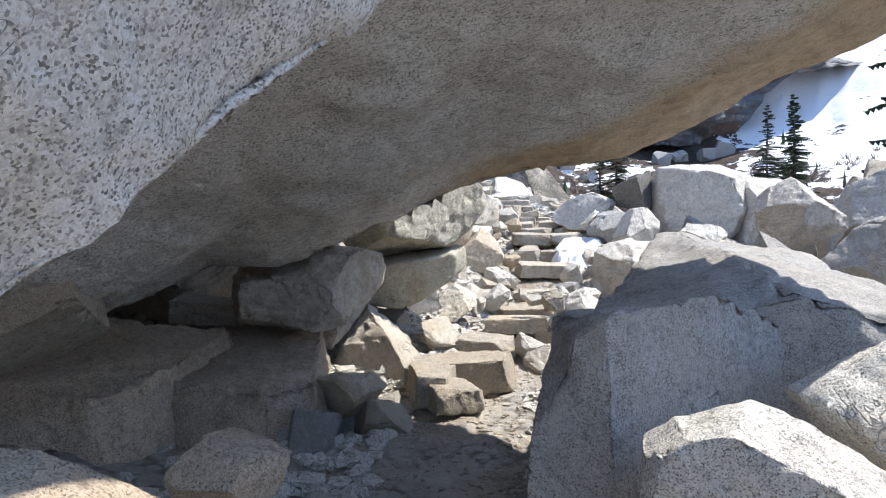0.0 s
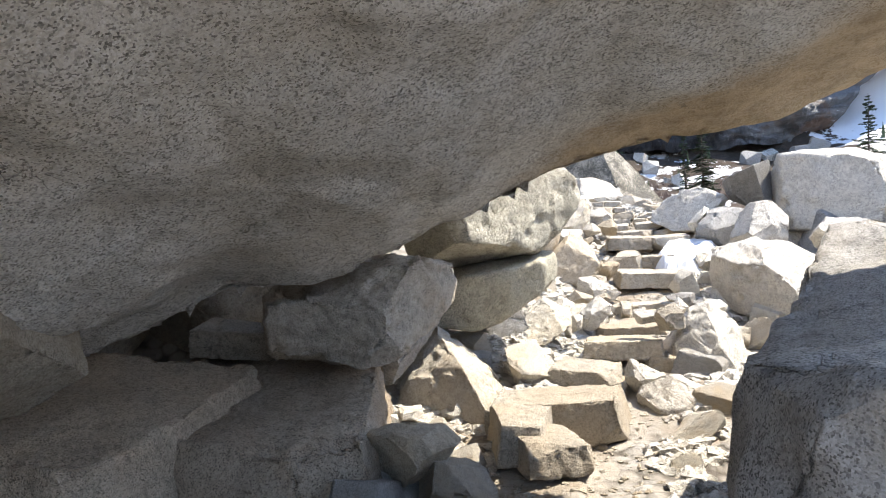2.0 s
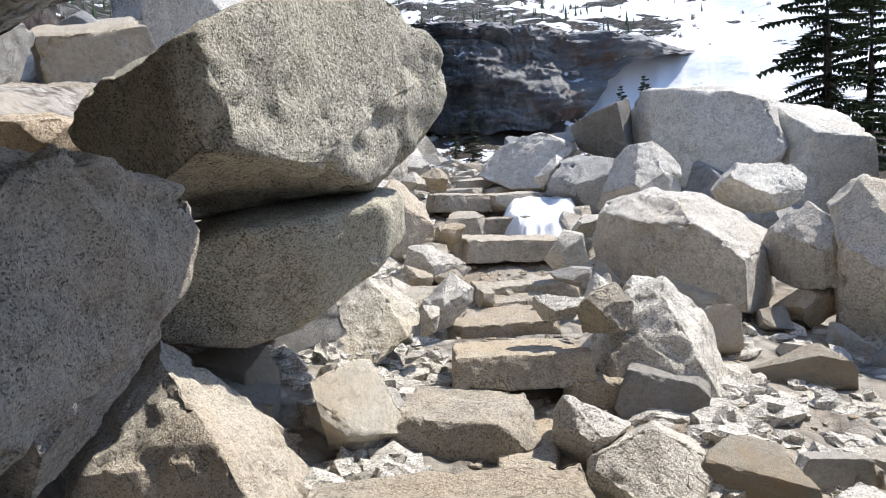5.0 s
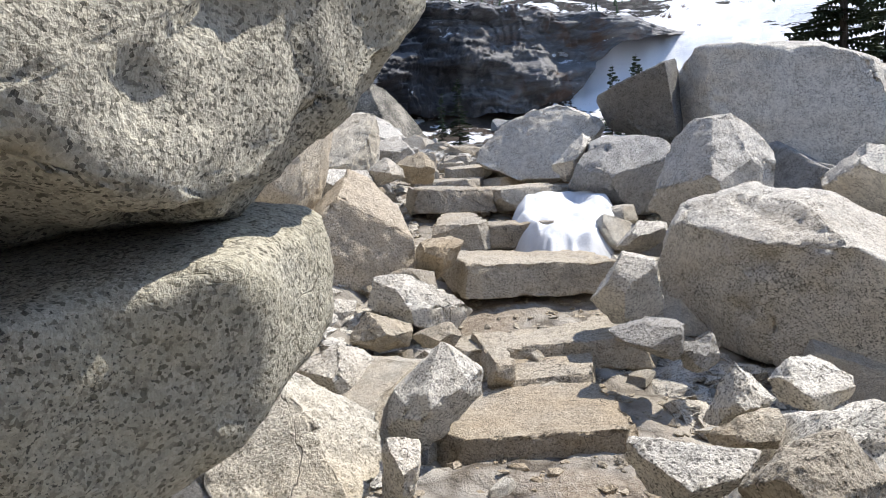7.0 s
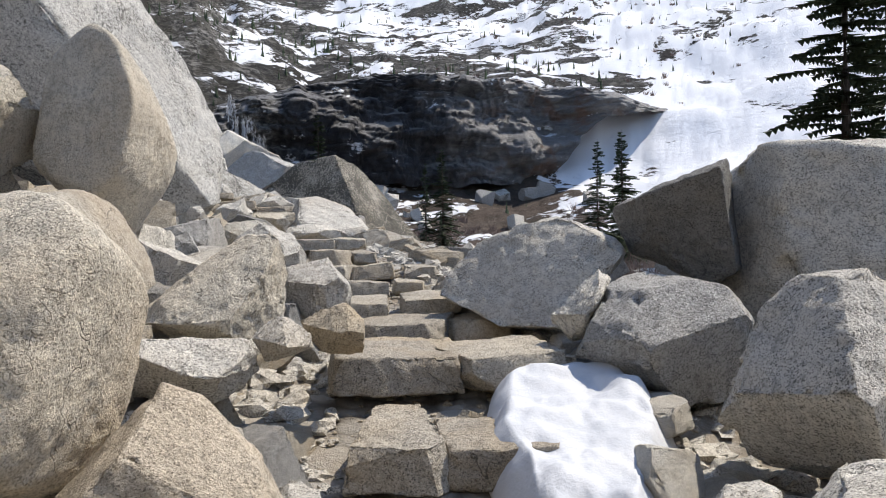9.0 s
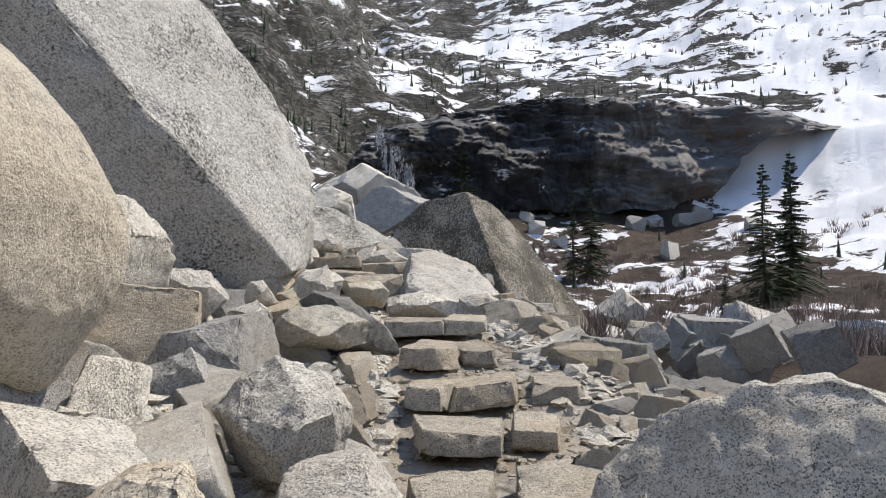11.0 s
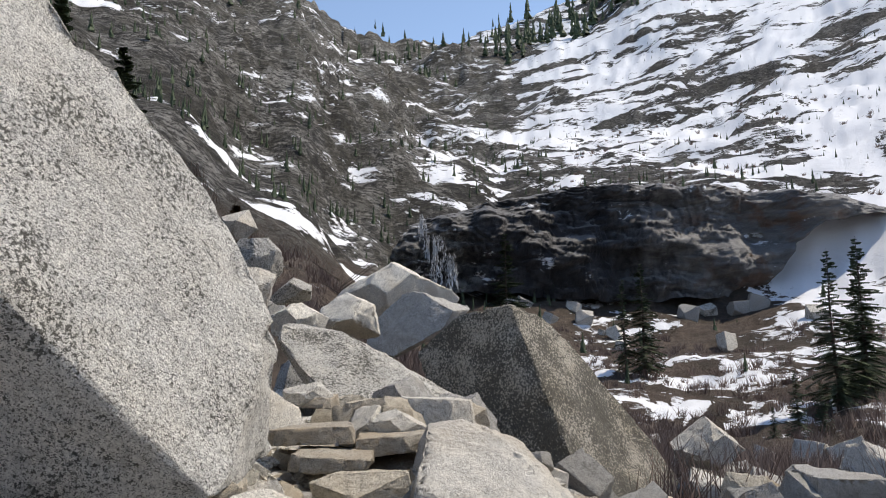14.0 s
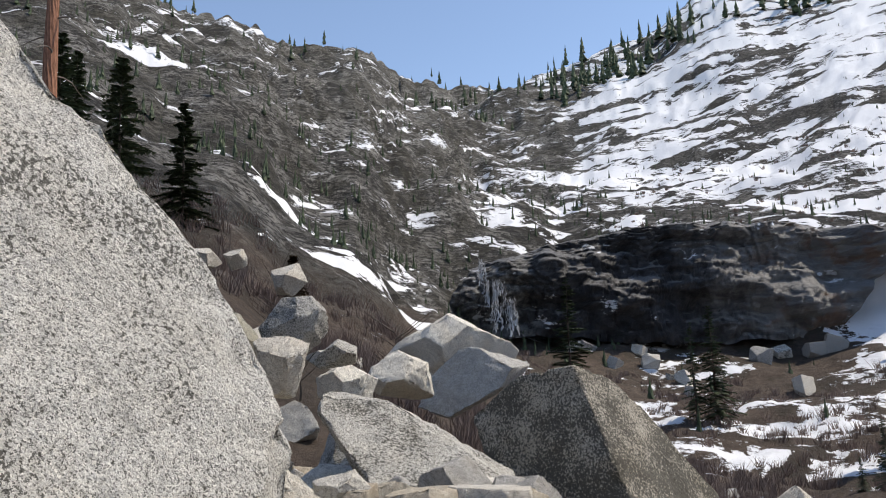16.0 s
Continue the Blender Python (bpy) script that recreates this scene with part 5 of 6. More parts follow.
# ---- the dark wet cliff with its ledges ----
def cliff_material():
    m = Nodes("wet_cliff")
    v = m.coords(False)
    st = m.add("ShaderNodeMapping")
    m.link(v, st.inputs["Vector"])
    st.inputs["Scale"].default_value = (1, 1, 0.12)
    streak = m.noise(st.outputs[0], 0.35, 6, 0.65)
    where = m.add("ShaderNodeSeparateXYZ")
    m.link(v, where.inputs[0])
    dry = m.mask(m.math("ADD", where.outputs[0], m.math("MULTIPLY", streak, 30.0)), 46.0, 62.0)
    lay = m.add("ShaderNodeMapping")
    m.link(v, lay.inputs["Vector"])
    lay.inputs["Scale"].default_value = (0.35, 0.35, 1.6)
    layer = m.noise(lay.outputs[0], 0.22, 7, 0.7, 0.8)
    small = m.noise(v, 0.8, 8, 0.78)
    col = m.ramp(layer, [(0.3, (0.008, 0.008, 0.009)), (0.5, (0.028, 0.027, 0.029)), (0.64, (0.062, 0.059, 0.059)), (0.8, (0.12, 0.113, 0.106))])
    col = m.mix(m.math("MULTIPLY", dry, 0.85), col, m.ramp(layer, [(0.35, (0.07, 0.068, 0.067)), (0.6, (0.22, 0.213, 0.205))]))
    jumble = m.mask(m.math("ADD", where.outputs[0], m.math("MULTIPLY", layer, 16.0)), 12.0, 7.0)
    col = m.mix(m.math("MULTIPLY", jumble, 0.9), col, m.ramp(small, [(0.38, (0.02, 0.019, 0.018)), (0.5, (0.12, 0.115, 0.105)), (0.64, (0.32, 0.31, 0.285))]))
    pos = m.add("ShaderNodeSeparateXYZ")
    m.link(v, pos.inputs[0])
    rust = m.math("MULTIPLY", m.mask(m.noise(v, 0.11, 4, 0.6), 0.52, 0.62), m.mask(pos.outputs[0], 40.0, 58.0))
    col = m.mix(m.math("MULTIPLY", rust, 0.7), col, (0.16, 0.085, 0.045))
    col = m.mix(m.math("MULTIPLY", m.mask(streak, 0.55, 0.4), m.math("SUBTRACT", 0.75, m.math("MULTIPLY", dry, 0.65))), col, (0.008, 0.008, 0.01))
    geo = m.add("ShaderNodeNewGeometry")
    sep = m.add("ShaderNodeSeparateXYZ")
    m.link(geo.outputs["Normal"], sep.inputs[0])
    # upward faces are coloured paler, light from above painted in
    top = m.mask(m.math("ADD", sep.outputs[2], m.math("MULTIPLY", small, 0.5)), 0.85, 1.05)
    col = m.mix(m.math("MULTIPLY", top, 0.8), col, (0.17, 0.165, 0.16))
    ice = m.mask(m.math("ADD", m.math("MULTIPLY", layer, 0.6), m.math("MULTIPLY", m.noise(v, 0.16, 5, 0.7), 0.7)), 0.775, 0.80)
    col = m.mix(ice, col, (0.75, 0.77, 0.8))
    return m.done(col, 0.5, m.math("ADD", layer, m.math("MULTIPLY", small, 0.5)), 1.0, 1.2, 0.4)


def cliff():
    us, rows = np.linspace(0, 1, 420), np.linspace(0, 1, 120)
    U, V = np.meshgrid(us, rows)
    u, w = U.ravel(), V.ravel()
    x = -17 + 111 * u
    top = np.interp(x, [-17, -12, -4, 5, 14, 22, 47, 66, 72, 78, 94], [22, 30.5, 31.5, 34.5, 36.5, 37.6, 37.8, 36, 34.6, 33, 30.2])
    low = np.interp(x, [-17, -12, -4, 5, 21, 45, 62, 66, 70, 76, 94], [17, 15, 14, 14, 12, 11, 12, 17, 23, 26.5, 29.6])
    y = 186 + 0.04 * x
    # face from foot to brow, then back over the top
    rise = np.clip(w / 0.72, 0, 1)
    over = np.clip((w - 0.72) / 0.28, 0, 1)
    z = low + (top - low) * np.sin(rise * np.pi / 2) ** 0.9 + over * 2.0
    p = np.stack([x, np.full_like(x, 0.0), z], 1)
    ledge = fbm(p * np.array([0.05, 1, 0.16]), 5, 91, 0.55)
    blocks = np.floor(fbm(p * np.array([0.09, 1, 0.1]), 3, 95) * 4) / 4 + 0.35 * np.floor(fbm(p * np.array([0.25, 1, 0.3]), 3, 96) * 4) / 4
    y = y - 3 * (1 - rise) ** 2 + 5 * rise ** 4 - 3.2 * ledge * (1 - over) - 3.0 * blocks * (1 - over) * np.clip((80 - x) / 15, 0, 1) + over * 26
    y = y - 3.5 * np.sin(np.clip((x - 62) / 30, 0, 1) * np.pi)
    z = z + 0.5 * fbm(p * 0.2, 3, 99) * (1 - over)
    k = np.arange(U.size).reshape(U.shape)
    f = np.stack([k[:-1, :-1], k[:-1, 1:], k[1:, 1:], k[1:, :-1]], -1).reshape(-1, 4)
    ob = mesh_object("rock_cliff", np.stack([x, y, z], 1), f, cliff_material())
    tagged(ob, "dark wet granite cliff with rusty streaks and snowy ledges", "cliff")


cliff()


def part(name, bm, material, parent, label=""):
    me = bpy.data.meshes.new(name)
    bm.to_mesh(me)
    bm.free()
    me.materials.append(material)
    ob = new(name, me)
    ob.parent = parent
    if label:
        ob["label"] = label
    return ob


# ---- waterfall ----
def water_material():
    m = Nodes("white_water")
    v = m.coords(False)
    st = m.add("ShaderNodeMapping")
    m.link(v, st.inputs["Vector"])
    st.inputs["Scale"].default_value = (1, 1, 0.2)
    a = m.noise(st.outputs[0], 2.2, 5, 0.7)
    return m.done(m.mix(m.mask(a, 0.35, 0.65), (0.26, 0.27, 0.28), (0.6, 0.62, 0.64)), 0.4, a, 0.5, 0.3, 0.4)


def waterfall():
    """Thin braided falls that drop from ledge to ledge."""
    rnd = random.Random(3)
    fall = new("waterfall")
    mat = water_material()
    tiers = [(-9.9, -8.5, 31.0, 26.5, 180.2), (-8.8, -4.6, 26.2, 21.6, 178.8), (-7.2, -2.6, 22.2, 16.6, 177.6)]
    for x0, x1, top, low, y0 in tiers:
        for k in range(int((x1 - x0) * 8)):
            bm = bmesh.new()
            u = rnd.random()
            x, y, n = x0 + (x1 - x0) * u, y0 + rnd.uniform(-0.3, 0.3), 14
            z, end = top - rnd.uniform(0, 0.35) * (top - low), low + rnd.uniform(-0.5, 0.3) * (top - low)
            wd, drift, prev = rnd.uniform(0.03, 0.11), (u - 0.4) * rnd.uniform(0.2, 1.6), None
            for i in range(n + 1):
                t = i / n
                w = wd * rnd.choice((0.08, 0.5, 1.0, 1.5)) * (0.5 + t) + 0.008
                cx, cy, cz = x + drift * t + rnd.uniform(-0.22, 0.22), y - 0.9 * t, z + (end - z) * t
                ring = [bm.verts.new((cx - w, cy, cz)), bm.verts.new((cx, cy - 0.12, cz)), bm.verts.new((cx + w, cy, cz))]
                if prev:
                    for a in range(2):
                        bm.faces.new((prev[a], prev[a + 1], ring[a + 1], ring[a]))
                prev = ring
            part("strand", bm, mat, fall)
    tagged(fall, "white waterfall braiding down a granite ledge", "waterfall")


waterfall()


# ---- trees ----
def bark_material(name, a, b):
    m = Nodes(name)
    v = m.coords()
    st = m.add("ShaderNodeMapping")
    m.link(v, st.inputs["Vector"])
    st.inputs["Scale"].default_value = (1, 1, 0.25)
    n = m.noise(st.outputs[0], 9, 5, 0.7)
    return m.done(m.mix(m.mask(n, 0.35, 0.65), a, b), 0.9, n, 0.8, 0.05, 0.2)


def needle_material(name, a, b):
    m = Nodes(name)
    geo = m.add("ShaderNodeNewGeometry")
    v = m.coords()
    n = m.noise(v, 3, 3, 0.6)
    col = m.mix(m.math("MULTIPLY", geo.outputs["Random Per Island"], 1.0), a, b)
    col = m.mix(m.math("MULTIPLY", n, 0.4), col, tuple(c * 0.5 for c in a))
    return m.done(col, 0.7, None, 0, 0, 0.25)


bark_dark = bark_material("bark_dark", (0.05, 0.04, 0.032), (0.13, 0.105, 0.085))
bark_red = bark_material("bark_red", (0.16, 0.075, 0.045), (0.34, 0.17, 0.11))
bark_grey = bark_material("bark_grey", (0.12, 0.10, 0.085), (0.24, 0.21, 0.18))
needles = needle_material("needles", (0.045, 0.066, 0.038), (0.105, 0.135, 0.07))
needles_brown = needle_material("needles_brown", (0.06, 0.035, 0.02), (0.10, 0.07, 0.04))


def tube(bm, pts, radii, sides=6):
    prev = None
    for i, (p, r) in enumerate(zip(pts, radii)):
        a = Vector(pts[min(i + 1, len(pts) - 1)]) - Vector(pts[max(i - 1, 0)])
        q = a.to_track_quat("Z", "Y")
        ring = [bm.verts.new(Vector(p) + q @ Vector((r * math.cos(6.2832 * k / sides), r * math.sin(6.2832 * k / sides), 0))) for k in range(sides)]
        if prev:
            for k in range(sides):
                bm.faces.new((prev[k], prev[(k + 1) % sides], ring[(k + 1) % sides], ring[k]))
        prev = ring


def conifer(height, spread, seed, label, leaf, bare=0.1, density=1.0, thin=False):
    """A fir: tapered trunk, whorls of drooping branches that carry sprays of needles."""
    rnd = random.Random(seed)
    tree = new("conifer_tree")
    bm = bmesh.new()
    tube(bm, [(0.02 * height * 0.2 * math.sin(k), 0, height * k / 8) for k in range(9)], [0.016 * height * (1 - k / 8.4) for k in range(9)], 8)
    part("trunk", bm, bark_dark, tree)
    bm = bmesh.new()
    z = height * bare
    while z < height * 0.985:
        t = (z / height - bare) / (1 - bare)
        reach = spread * (1 - t) ** 0.8 * rnd.uniform(0.45, 1.2) + 0.10
        for b in range(rnd.randint(4, 6)):
            if rnd.random() > density:
                continue
            a = rnd.uniform(0, 6.2832)
            ln = reach * rnd.uniform(0.6, 1.15)
            dx, dy = math.cos(a), math.sin(a)
            slope = -0.25 + 0.5 * t + rnd.uniform(-0.24, 0.24)
            n = max(4, int(ln / 0.2))
            for s in range(1, n + 1):
                q = s / n
                cx, cy = dx * ln * q, dy * ln * q
                cz = z + slope * ln * q - 0.12 * ln * q * q
                wing = (0.16 + 0.26 * ln * (1 - q * 0.75)) * rnd.uniform(0.6, 1.2)
                for sd in (-1, 1):
                    px, py = -dy * sd, dx * sd
                    tip = (cx + px * wing + dx * wing * 0.7, cy + py * wing + dy * wing * 0.7, cz - 0.10 * wing + rnd.uniform(-0.05, 0.05))
                    v0 = bm.verts.new((cx - dx * 0.10, cy - dy * 0.10, cz + 0.03))
                    v1 = bm.verts.new((cx + dx * 0.2, cy + dy * 0.2, cz))
                    v2 = bm.verts.new(tip)
                    v3 = bm.verts.new((cx, cy, cz - 0.16 - 0.08 * rnd.random()))
                    bm.faces.new((v0, v1, v2))
                    bm.faces.new((v0, v3, v1))
        z += height * rnd.uniform(0.012, 0.024)
    part("crown", bm, leaf, tree)
    return tagged(tree, label, "tree", "valley conifers")


def ground_z(x, y):
    return float(far_height(np.array([x]), np.array([y]))[0]) - 0.25


def set_at(tree, x, y, z, turn=0, size=1.0):
    z = ground_z(x, y)
    tree.matrix_world = pose(x, y, z, 0, 0, turn) @ Matrix.Diagonal((size, size, size, 1))


fir_a = conifer(17.2, 3.5, 11, "dark green fir with drooping branches among brown brush", needles, 0.06)
set_at(fir_a, 39.0, 101.0, -4.8)
for x, y, z, s, turn in ((43.4, 103.5, -5.2, 1.05, 70), (46.0, 109.5, -5.0, 1.0, 140), (24.3, 124.6, 3.4, 0.92, 200), (4.5, 88.0, 4.2, 0.86, 20), (30.6, 90.5, -3.6, 0.37, 100), (33.4, 92.0, -4.0, 0.30, 10), (27.6, 88.4, -3.2, 0.18, 60), (22.6, 30.5 + 7.2, -3.0, 1.08, 30), (26.5, 40.0, -3.0, 1.0, 130)):
    z = ground_z(x, y)
    ob = copy_thing(fir_a, pose(x, y, z, 0, 0, turn))
    ob.matrix_world = pose(x, y, z, 0, 0, turn) @ Matrix.Diagonal((s, s, s, 1))
fir_b = conifer(13.5, 1.6, 12, "sparse thin fir with a bare lower trunk", needles, 0.15, 0.6)
set_at(fir_b, 21.6, 124.2, 3.6)
fir_c = conifer(10.2, 2.3, 13, "dense dark fir on the rocky slope", needles, 0.03)
set_at(fir_c, -21.8, 59.4, 16.6)
for x, y, z, s in ((-24.5, 73.2, 22.0, 1.0), (-27.5, 62.0, 18.4, 0.9), (-29.0, 66.0, 20.5, 0.8)):
    z = ground_z(x, y)
    ob = copy_thing(fir_c, pose(x, y, z, 0, 0, x * 40))
    ob.matrix_world = pose(x, y, z, 0, 0, x * 40) @ Matrix.Diagonal((s, s, s, 1))
fir_d = conifer(4.6, 1.4, 14, "rust-brown dying fir on the slope", needles_brown, 0.05, 0.8)
set_at(fir_d, -15.0, 70.8, 13.4)


def tall_pine():
    rnd = random.Random(21)
    tree = new("pine_tree")
    bm = bmesh.new()
    tube(bm, [(0.05 * math.sin(k), 0.04 * math.cos(k), 2.2 * k) for k in range(10)], [0.46 - 0.028 * k for k in range(10)], 12)
    part("trunk", bm, bark_red, tree, "bare reddish-brown bark")
    for k in range(12):
        bm = bmesh.new()
        a, z, ln = rnd.uniform(0, 6.28), 3.5 + k * 1.1, rnd.uniform(1.2, 3.2)
        pts = [(math.cos(a) * ln * q + 0.2 * math.sin(5 * q), math.sin(a) * ln * q, z + 0.3 * math.sin(3 * q) - 0.5 * q) for q in (0, 0.25, 0.5, 0.75, 1.0)]
        tube(bm, pts, [0.06, 0.05, 0.04, 0.025, 0.01], 5)
        part("branch", bm, bark_grey, tree)
    tagged(tree, "tall pine with a bare reddish trunk and dead branches", "tree")
    tree.matrix_world = pose(-24.1, 56.0, ground_z(-24.1, 56.0))


tall_pine()


def bare_sapling(x, y, z, height, seed):
    rnd = random.Random(seed)
    tree = new("bare_sapling")
    bm = bmesh.new()
    tube(bm, [(0.1 * math.sin(k * 1.3), 0.08 * math.cos(k), height * k / 6) for k in range(7)], [0.05 * (1 - k / 6.6) for k in range(7)], 6)
    part("trunk", bm, bark_dark, tree)
    for k in range(16):
        bm = bmesh.new()
        a, z0, ln = rnd.uniform(0, 6.28), height * rnd.uniform(0.25, 0.95), height * rnd.uniform(0.2, 0.5)
        pts = [(math.cos(a) * ln * q, math.sin(a) * ln * q, z0 + ln * 0.7 * q + 0.05 * rnd.random()) for q in (0, 0.35, 0.7, 1.0)]
        tube(bm, pts, [0.022, 0.017, 0.012, 0.006], 4)
        part("branch", bm, bark_dark, tree)
    tagged(tree, "leafless dark sapling with thin upright branches", "tree", "bare saplings")
    tree.matrix_world = pose(x, y, ground_z(x, y))


bare_sapling(-3.9, 49.6, 4.4, 4.0, 1)
bare_sapling(-6.8, 46.0, 4.6, 3.2, 2)
bare_sapling(-9.0, 50.0, 6.0, 3.6, 3)


# ---- far woods and brush, too many to count ----
def in_sector(rng, az, r):
    a = radians(rng.uniform(*az))
    d = math.exp(rng.uniform(math.log(r[0]), math.log(r[1])))
    return HUB[0] + d * math.sin(a), HUB[1] + d * math.cos(a), d


def far_woods():
    rng = np.random.default_rng(44)
    xy, hs = [], []
    for az, r, count, h in (((2, 24), (650, 800), 120, (12, 30)), ((-9, 3), (620, 860), 60, (8, 18)), ((-40, -9), (480, 800), 130, (6, 15)), ((-42, -12), (120, 420), 620, (1.0, 4.5)), ((-14, 6), (150, 420), 420, (0.8, 4.5)), ((2, 24), (196, 225), 46, (1.5, 4)), ((6, 34), (215, 620), 420, (0.6, 2.6)), ((-8, 34), (90, 172), 30, (1.5, 4))):
        for _ in range(count):
            x, y, d = in_sector(rng, az, r)
            xy.append((x, y))
            hs.append(rng.uniform(*h))
    xy = np.array(xy)
    zs = far_height(xy[:, 0], xy[:, 1])
    vs, fs = [], []
    n = 0
    for (x, y), z, h in zip(xy, zs, hs):
        wd = h * rng.uniform(0.11, 0.2)
        tiers = 10
        for t in range(tiers):
            z0, z1 = z - 0.4 + h * (0.08 + 0.8 * t / tiers), z + h * min(1.0, 0.08 + 0.8 * t / tiers + 0.22)
            rr = wd * (1 - 0.85 * t / tiers)
            ph = rng.uniform(0, 6)
            ring = [(x + rr * rng.uniform(0.2, 1.35) * math.cos(ph + k * 1.0472), y + rr * rng.uniform(0.2, 1.35) * math.sin(ph + k * 1.0472), z0 - rng.uniform(0, 0.05) * h) for k in range(6)]
            vs += ring + [(x, y, z1)]
            fs += [(n + k, n + (k + 1) % 6, n + 6) for k in range(6)]
            n += 7
    ob = mesh_object("distant_conifers", np.array(vs), np.array(fs), needles, None, False)
    tagged(ob, "dark conifers scattered over the snowy mountainsides", "trees", kind="stuff")


far_woods()


def brush():
    rng = np.random.default_rng(61)
    pts = []
    for az, r, count in (((12, 42), (15, 34), 240), ((-6, 40), (26, 150), 3600), ((-44, -8), (28, 75), 900), ((4, 34), (200, 400), 260)):
        for _ in range(count):
            x, y, d = in_sector(rng, az, r)
            pts.append((x, y, d))
    pts = np.array(pts)
    patch = vnoise(np.stack([pts[:, 0] * 0.12, pts[:, 1] * 0.12, 0 * pts[:, 0]], 1), 5)
    pts = pts[(patch > -0.25)]
    zs = far_height(pts[:, 0], pts[:, 1])
    vs, fs = [], []
    n = 0
    for (x, y, d), z in zip(pts, zs):
        h = rng.uniform(0.6, 1.7)
        k = 18
        a = rng.uniform(0, 6.2832, k)
        lean = rng.uniform(0.1, 0.95, k)
        ln = h * rng.uniform(0.6, 1.1, k)
        w = 0.010 + 0.00035 * d
        for i in range(k):
            bx, by = x + rng.normal() * 0.3, y + rng.normal() * 0.3
            tx, ty = bx + math.cos(a[i]) * lean[i] * ln[i], by + math.sin(a[i]) * lean[i] * ln[i]
            vs += [(bx - w, by, z - 0.1), (bx + w, by, z - 0.1), (tx, ty, z + ln[i])]
            fs.append((n, n + 1, n + 2))
            n += 3
    m = Nodes("bare_twigs")
    geo = m.add("ShaderNodeNewGeometry")
    col = m.mix(geo.outputs["Random Per Island"], (0.11, 0.075, 0.06), (0.27, 0.20, 0.165))
    ob = mesh_object("bare_brush", np.array(vs), np.array(fs), m.done(col, 0.9), None, False)
    tagged(ob, "leafless brown willow brush over the valley floor", "brush", kind="stuff")


brush()


def valley_boulders():
    rnd = random.Random(17)
    for n in range(70):
        if n < 38:
            a, d = radians(rnd.uniform(8, 40)), rnd.uniform(12, 60)
        elif n < 54:
            a, d = radians(rnd.uniform(2, 26)), rnd.uniform(140, 172)
        else:
            a, d = radians(rnd.uniform(-38, -12)), rnd.uniform(16, 45)
        x, y = HUB[0] + d * math.sin(a), HUB[1] + d * math.cos(a)
        if x < 6.5 and y < 36 and x > -5:
            continue
        z = float(far_height(np.array([x]), np.array([y]))[0])
        s = rnd.uniform(0.3, 0.8) * (1 + d / 90)
        normals = [(rnd.gauss(0, 1), rnd.gauss(0, 1), rnd.gauss(0, 0.9)) for _ in range(2)] + [(1, 0.1, 0), (-1, 0, 0), (0, 1, 0), (0, -1, 0), (0, 0, 1), (0, 0, -1)]
        v, f = plane_body(4, normals, [rnd.uniform(0.6, 1.0) * s for _ in normals], 120, 500 + n, 1.0, 1.0, 0)
        ob = mesh_object("boulder", v, f, rnd.choice([gr_light, gr_cool, gr_light, gr_speckle]))
        ob.matrix_world = pose(x, y, z + 0.25 * s, rnd.uniform(-28, 28), rnd.uniform(-28, 28), rnd.uniform(0, 360))
        tagged(ob, "grey granite boulder lying among brush and snow", "boulder", "valley boulders")


valley_boulders()


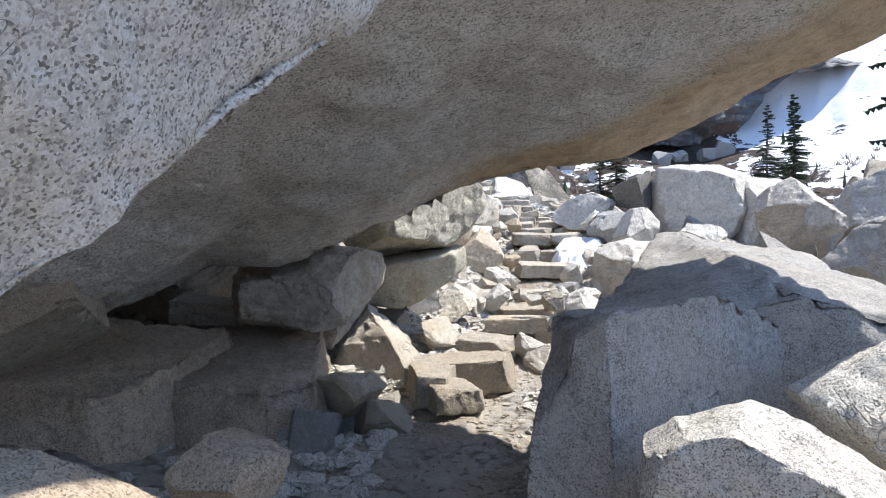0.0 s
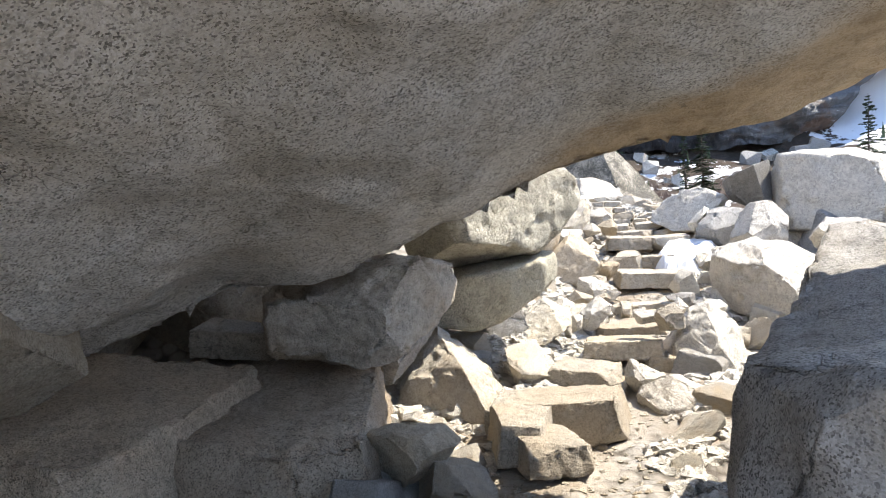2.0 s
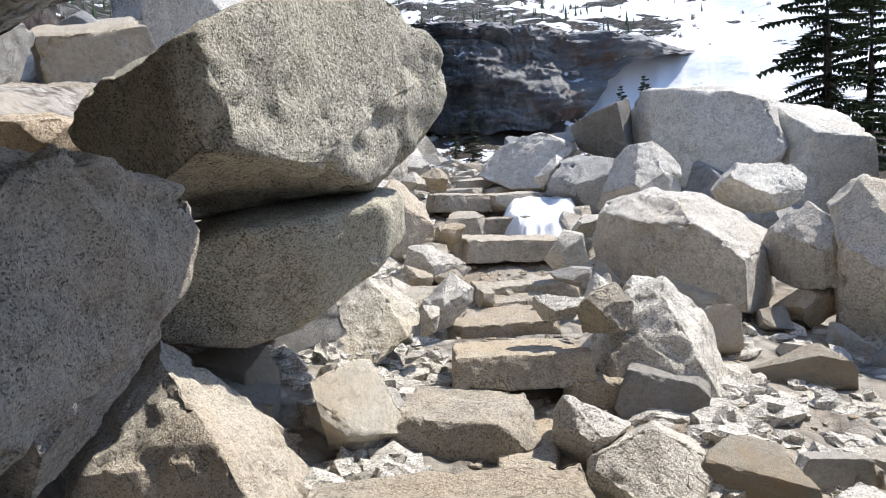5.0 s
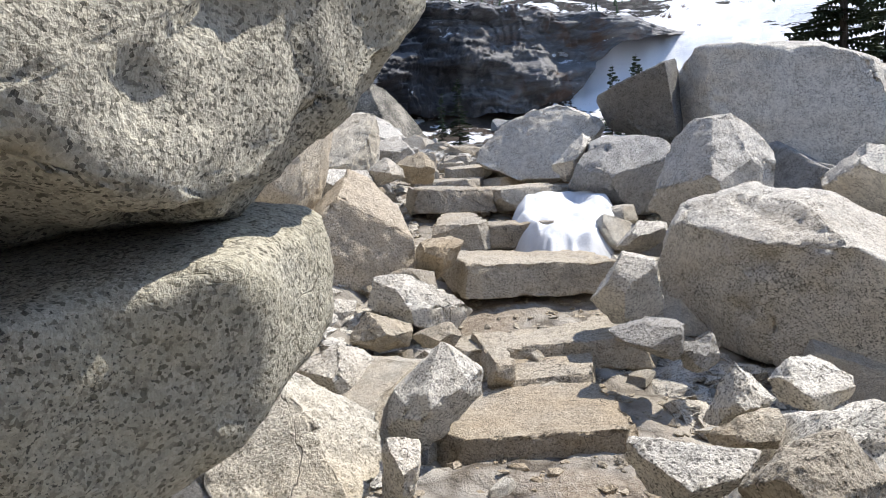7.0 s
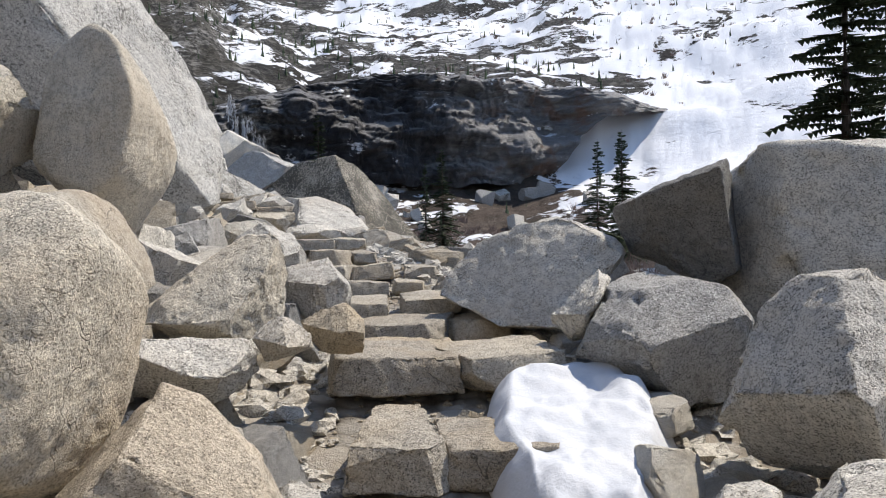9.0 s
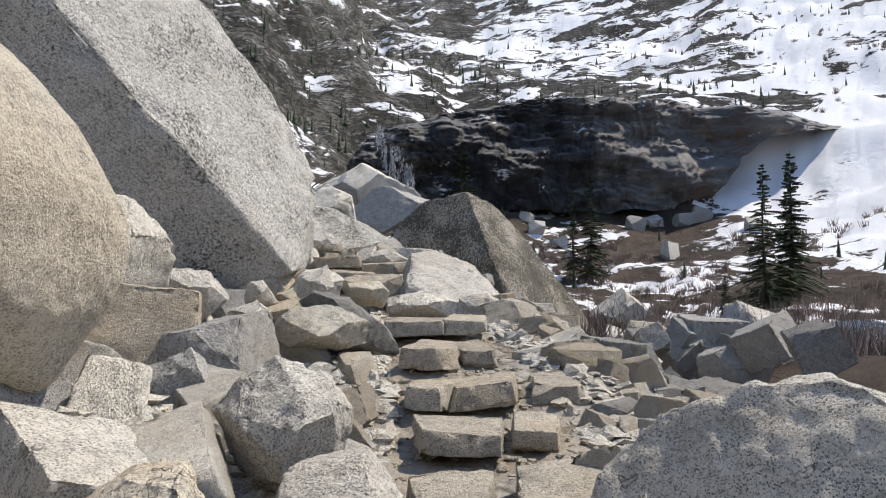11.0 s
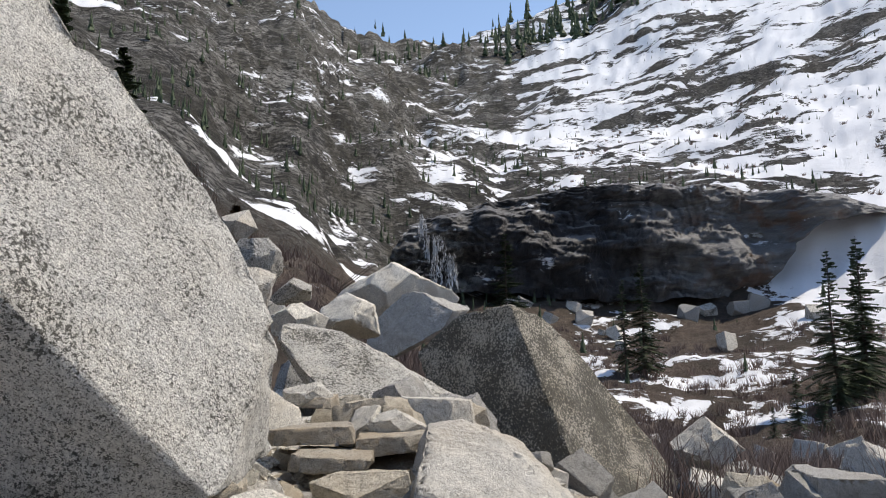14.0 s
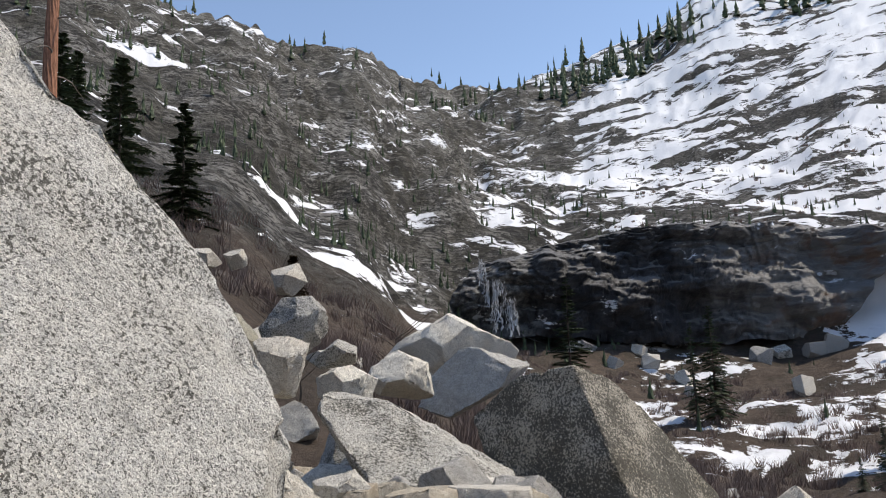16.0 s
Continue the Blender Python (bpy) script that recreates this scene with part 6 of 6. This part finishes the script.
def bank_boulders():
    """Boulders that pile up along the outer bank and beyond the upper steps."""
    rnd = random.Random(29)
    for n in range(200):
        if 84 <= n < 130 and n % 2:
            continue
        if n >= 130:
            x, y, s = rnd.uniform(-4.2, 1.6), rnd.uniform(25, 36), rnd.uniform(0.18, 0.55)
        elif n >= 84:
            x, y, s = rnd.uniform(2.9, 7.5), rnd.uniform(20.5, 34), rnd.uniform(0.22, 0.55)
        elif n >= 44:
            y = rnd.uniform(14, 27)
            x, s = float(np.interp(y, TRAIL_Y, TRAIL_X)) - rnd.uniform(1.5, 4.0), rnd.uniform(0.22, 0.5)
        elif n < 26:
            x, y, s = rnd.uniform(4.8, 9.5), rnd.uniform(2, 17), rnd.uniform(0.4, 0.95)
        elif n < 36:
            x, y, s = rnd.uniform(-5, -2.6), rnd.uniform(15, 26), rnd.uniform(0.5, 1.0)
        else:
            x, y, s = rnd.uniform(4, 8), rnd.uniform(27, 36), rnd.uniform(0.3, 0.6)
        z = float(near_height(np.array([x]), np.array([y]))[0]) if x < 6 else float(far_height(np.array([x]), np.array([y]))[0])
        normals = [(rnd.gauss(0, 1), rnd.gauss(0, 1), rnd.gauss(0, 0.9)) for _ in range(3)] + [(1, 0.2, 0), (-1, 0, 0.2), (0.1, 1, 0), (0, -1, 0.2), (0.1, 0, 1), (0, 0, -1)]
        v, f = plane_body(5 if s > 0.6 else 4, normals, [rnd.uniform(0.55, 1.0) * s for _ in normals], 150, 700 + n, 1.0, 1.0, 0)
        # talus right of the upper trail: its shade is painted in with dark granite
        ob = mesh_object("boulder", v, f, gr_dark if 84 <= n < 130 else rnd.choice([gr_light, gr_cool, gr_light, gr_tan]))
        ob.matrix_world = pose(x, y, z + 0.2 * s, rnd.uniform(-28, 28), rnd.uniform(-28, 28), rnd.uniform(0, 360))
        tagged(ob, "angular granite boulder in the talus beside the trail", "boulder", "talus boulders")


bank_boulders()


def snow_patch():
    """A thin tongue of old snow draped over the steps."""
    n = 70
    us, vs = np.meshgrid(np.linspace(-1, 1, n), np.linspace(-1, 1, n))
    u, v = us.ravel(), vs.ravel()
    # round the corners of the square, then stretch it along the trail
    a, b = u * np.sqrt(1 - v * v * 0.28), v * np.sqrt(1 - u * u * 0.28)
    rad = (np.abs(u) ** 5 + np.abs(v) ** 5) ** 0.2
    ang = np.arctan2(b, a)
    ring = np.stack([np.cos(ang) * 1.6, np.sin(ang) * 1.6, 0 * ang], 1)
    ragged = 1 + 0.16 * fbm(ring, 3, 33) + 0.03 * fbm(ring * 3, 2, 34)
    px, py = a * (0.47 + 0.16 * b) * ragged, b * 1.12 * ragged
    x = 2.42 + px * 1.0 + py * 0.36
    y = 14.78 + py - 0.1 * px
    q = np.stack([x, y, 0 * x], 1)
    soft = np.clip((1 - rad) / 0.3, 0, 1) ** 0.6
    z = near_height(x, y) - 0.05 + soft * (0.29 + 0.035 * fbm(q * 2.2, 3, 35) + 0.014 * fbm(q * 9, 3, 36))
    k = np.arange(n * n).reshape(n, n)
    f = np.stack([k[:-1, :-1], k[:-1, 1:], k[1:, 1:], k[1:, :-1]], -1).reshape(-1, 4)
    ob = mesh_object("snow_patch", np.stack([x, y, z], 1), f, snow)
    tagged(ob, "melting dirty-white snow patch lying across the steps", "snow")


snow_patch()
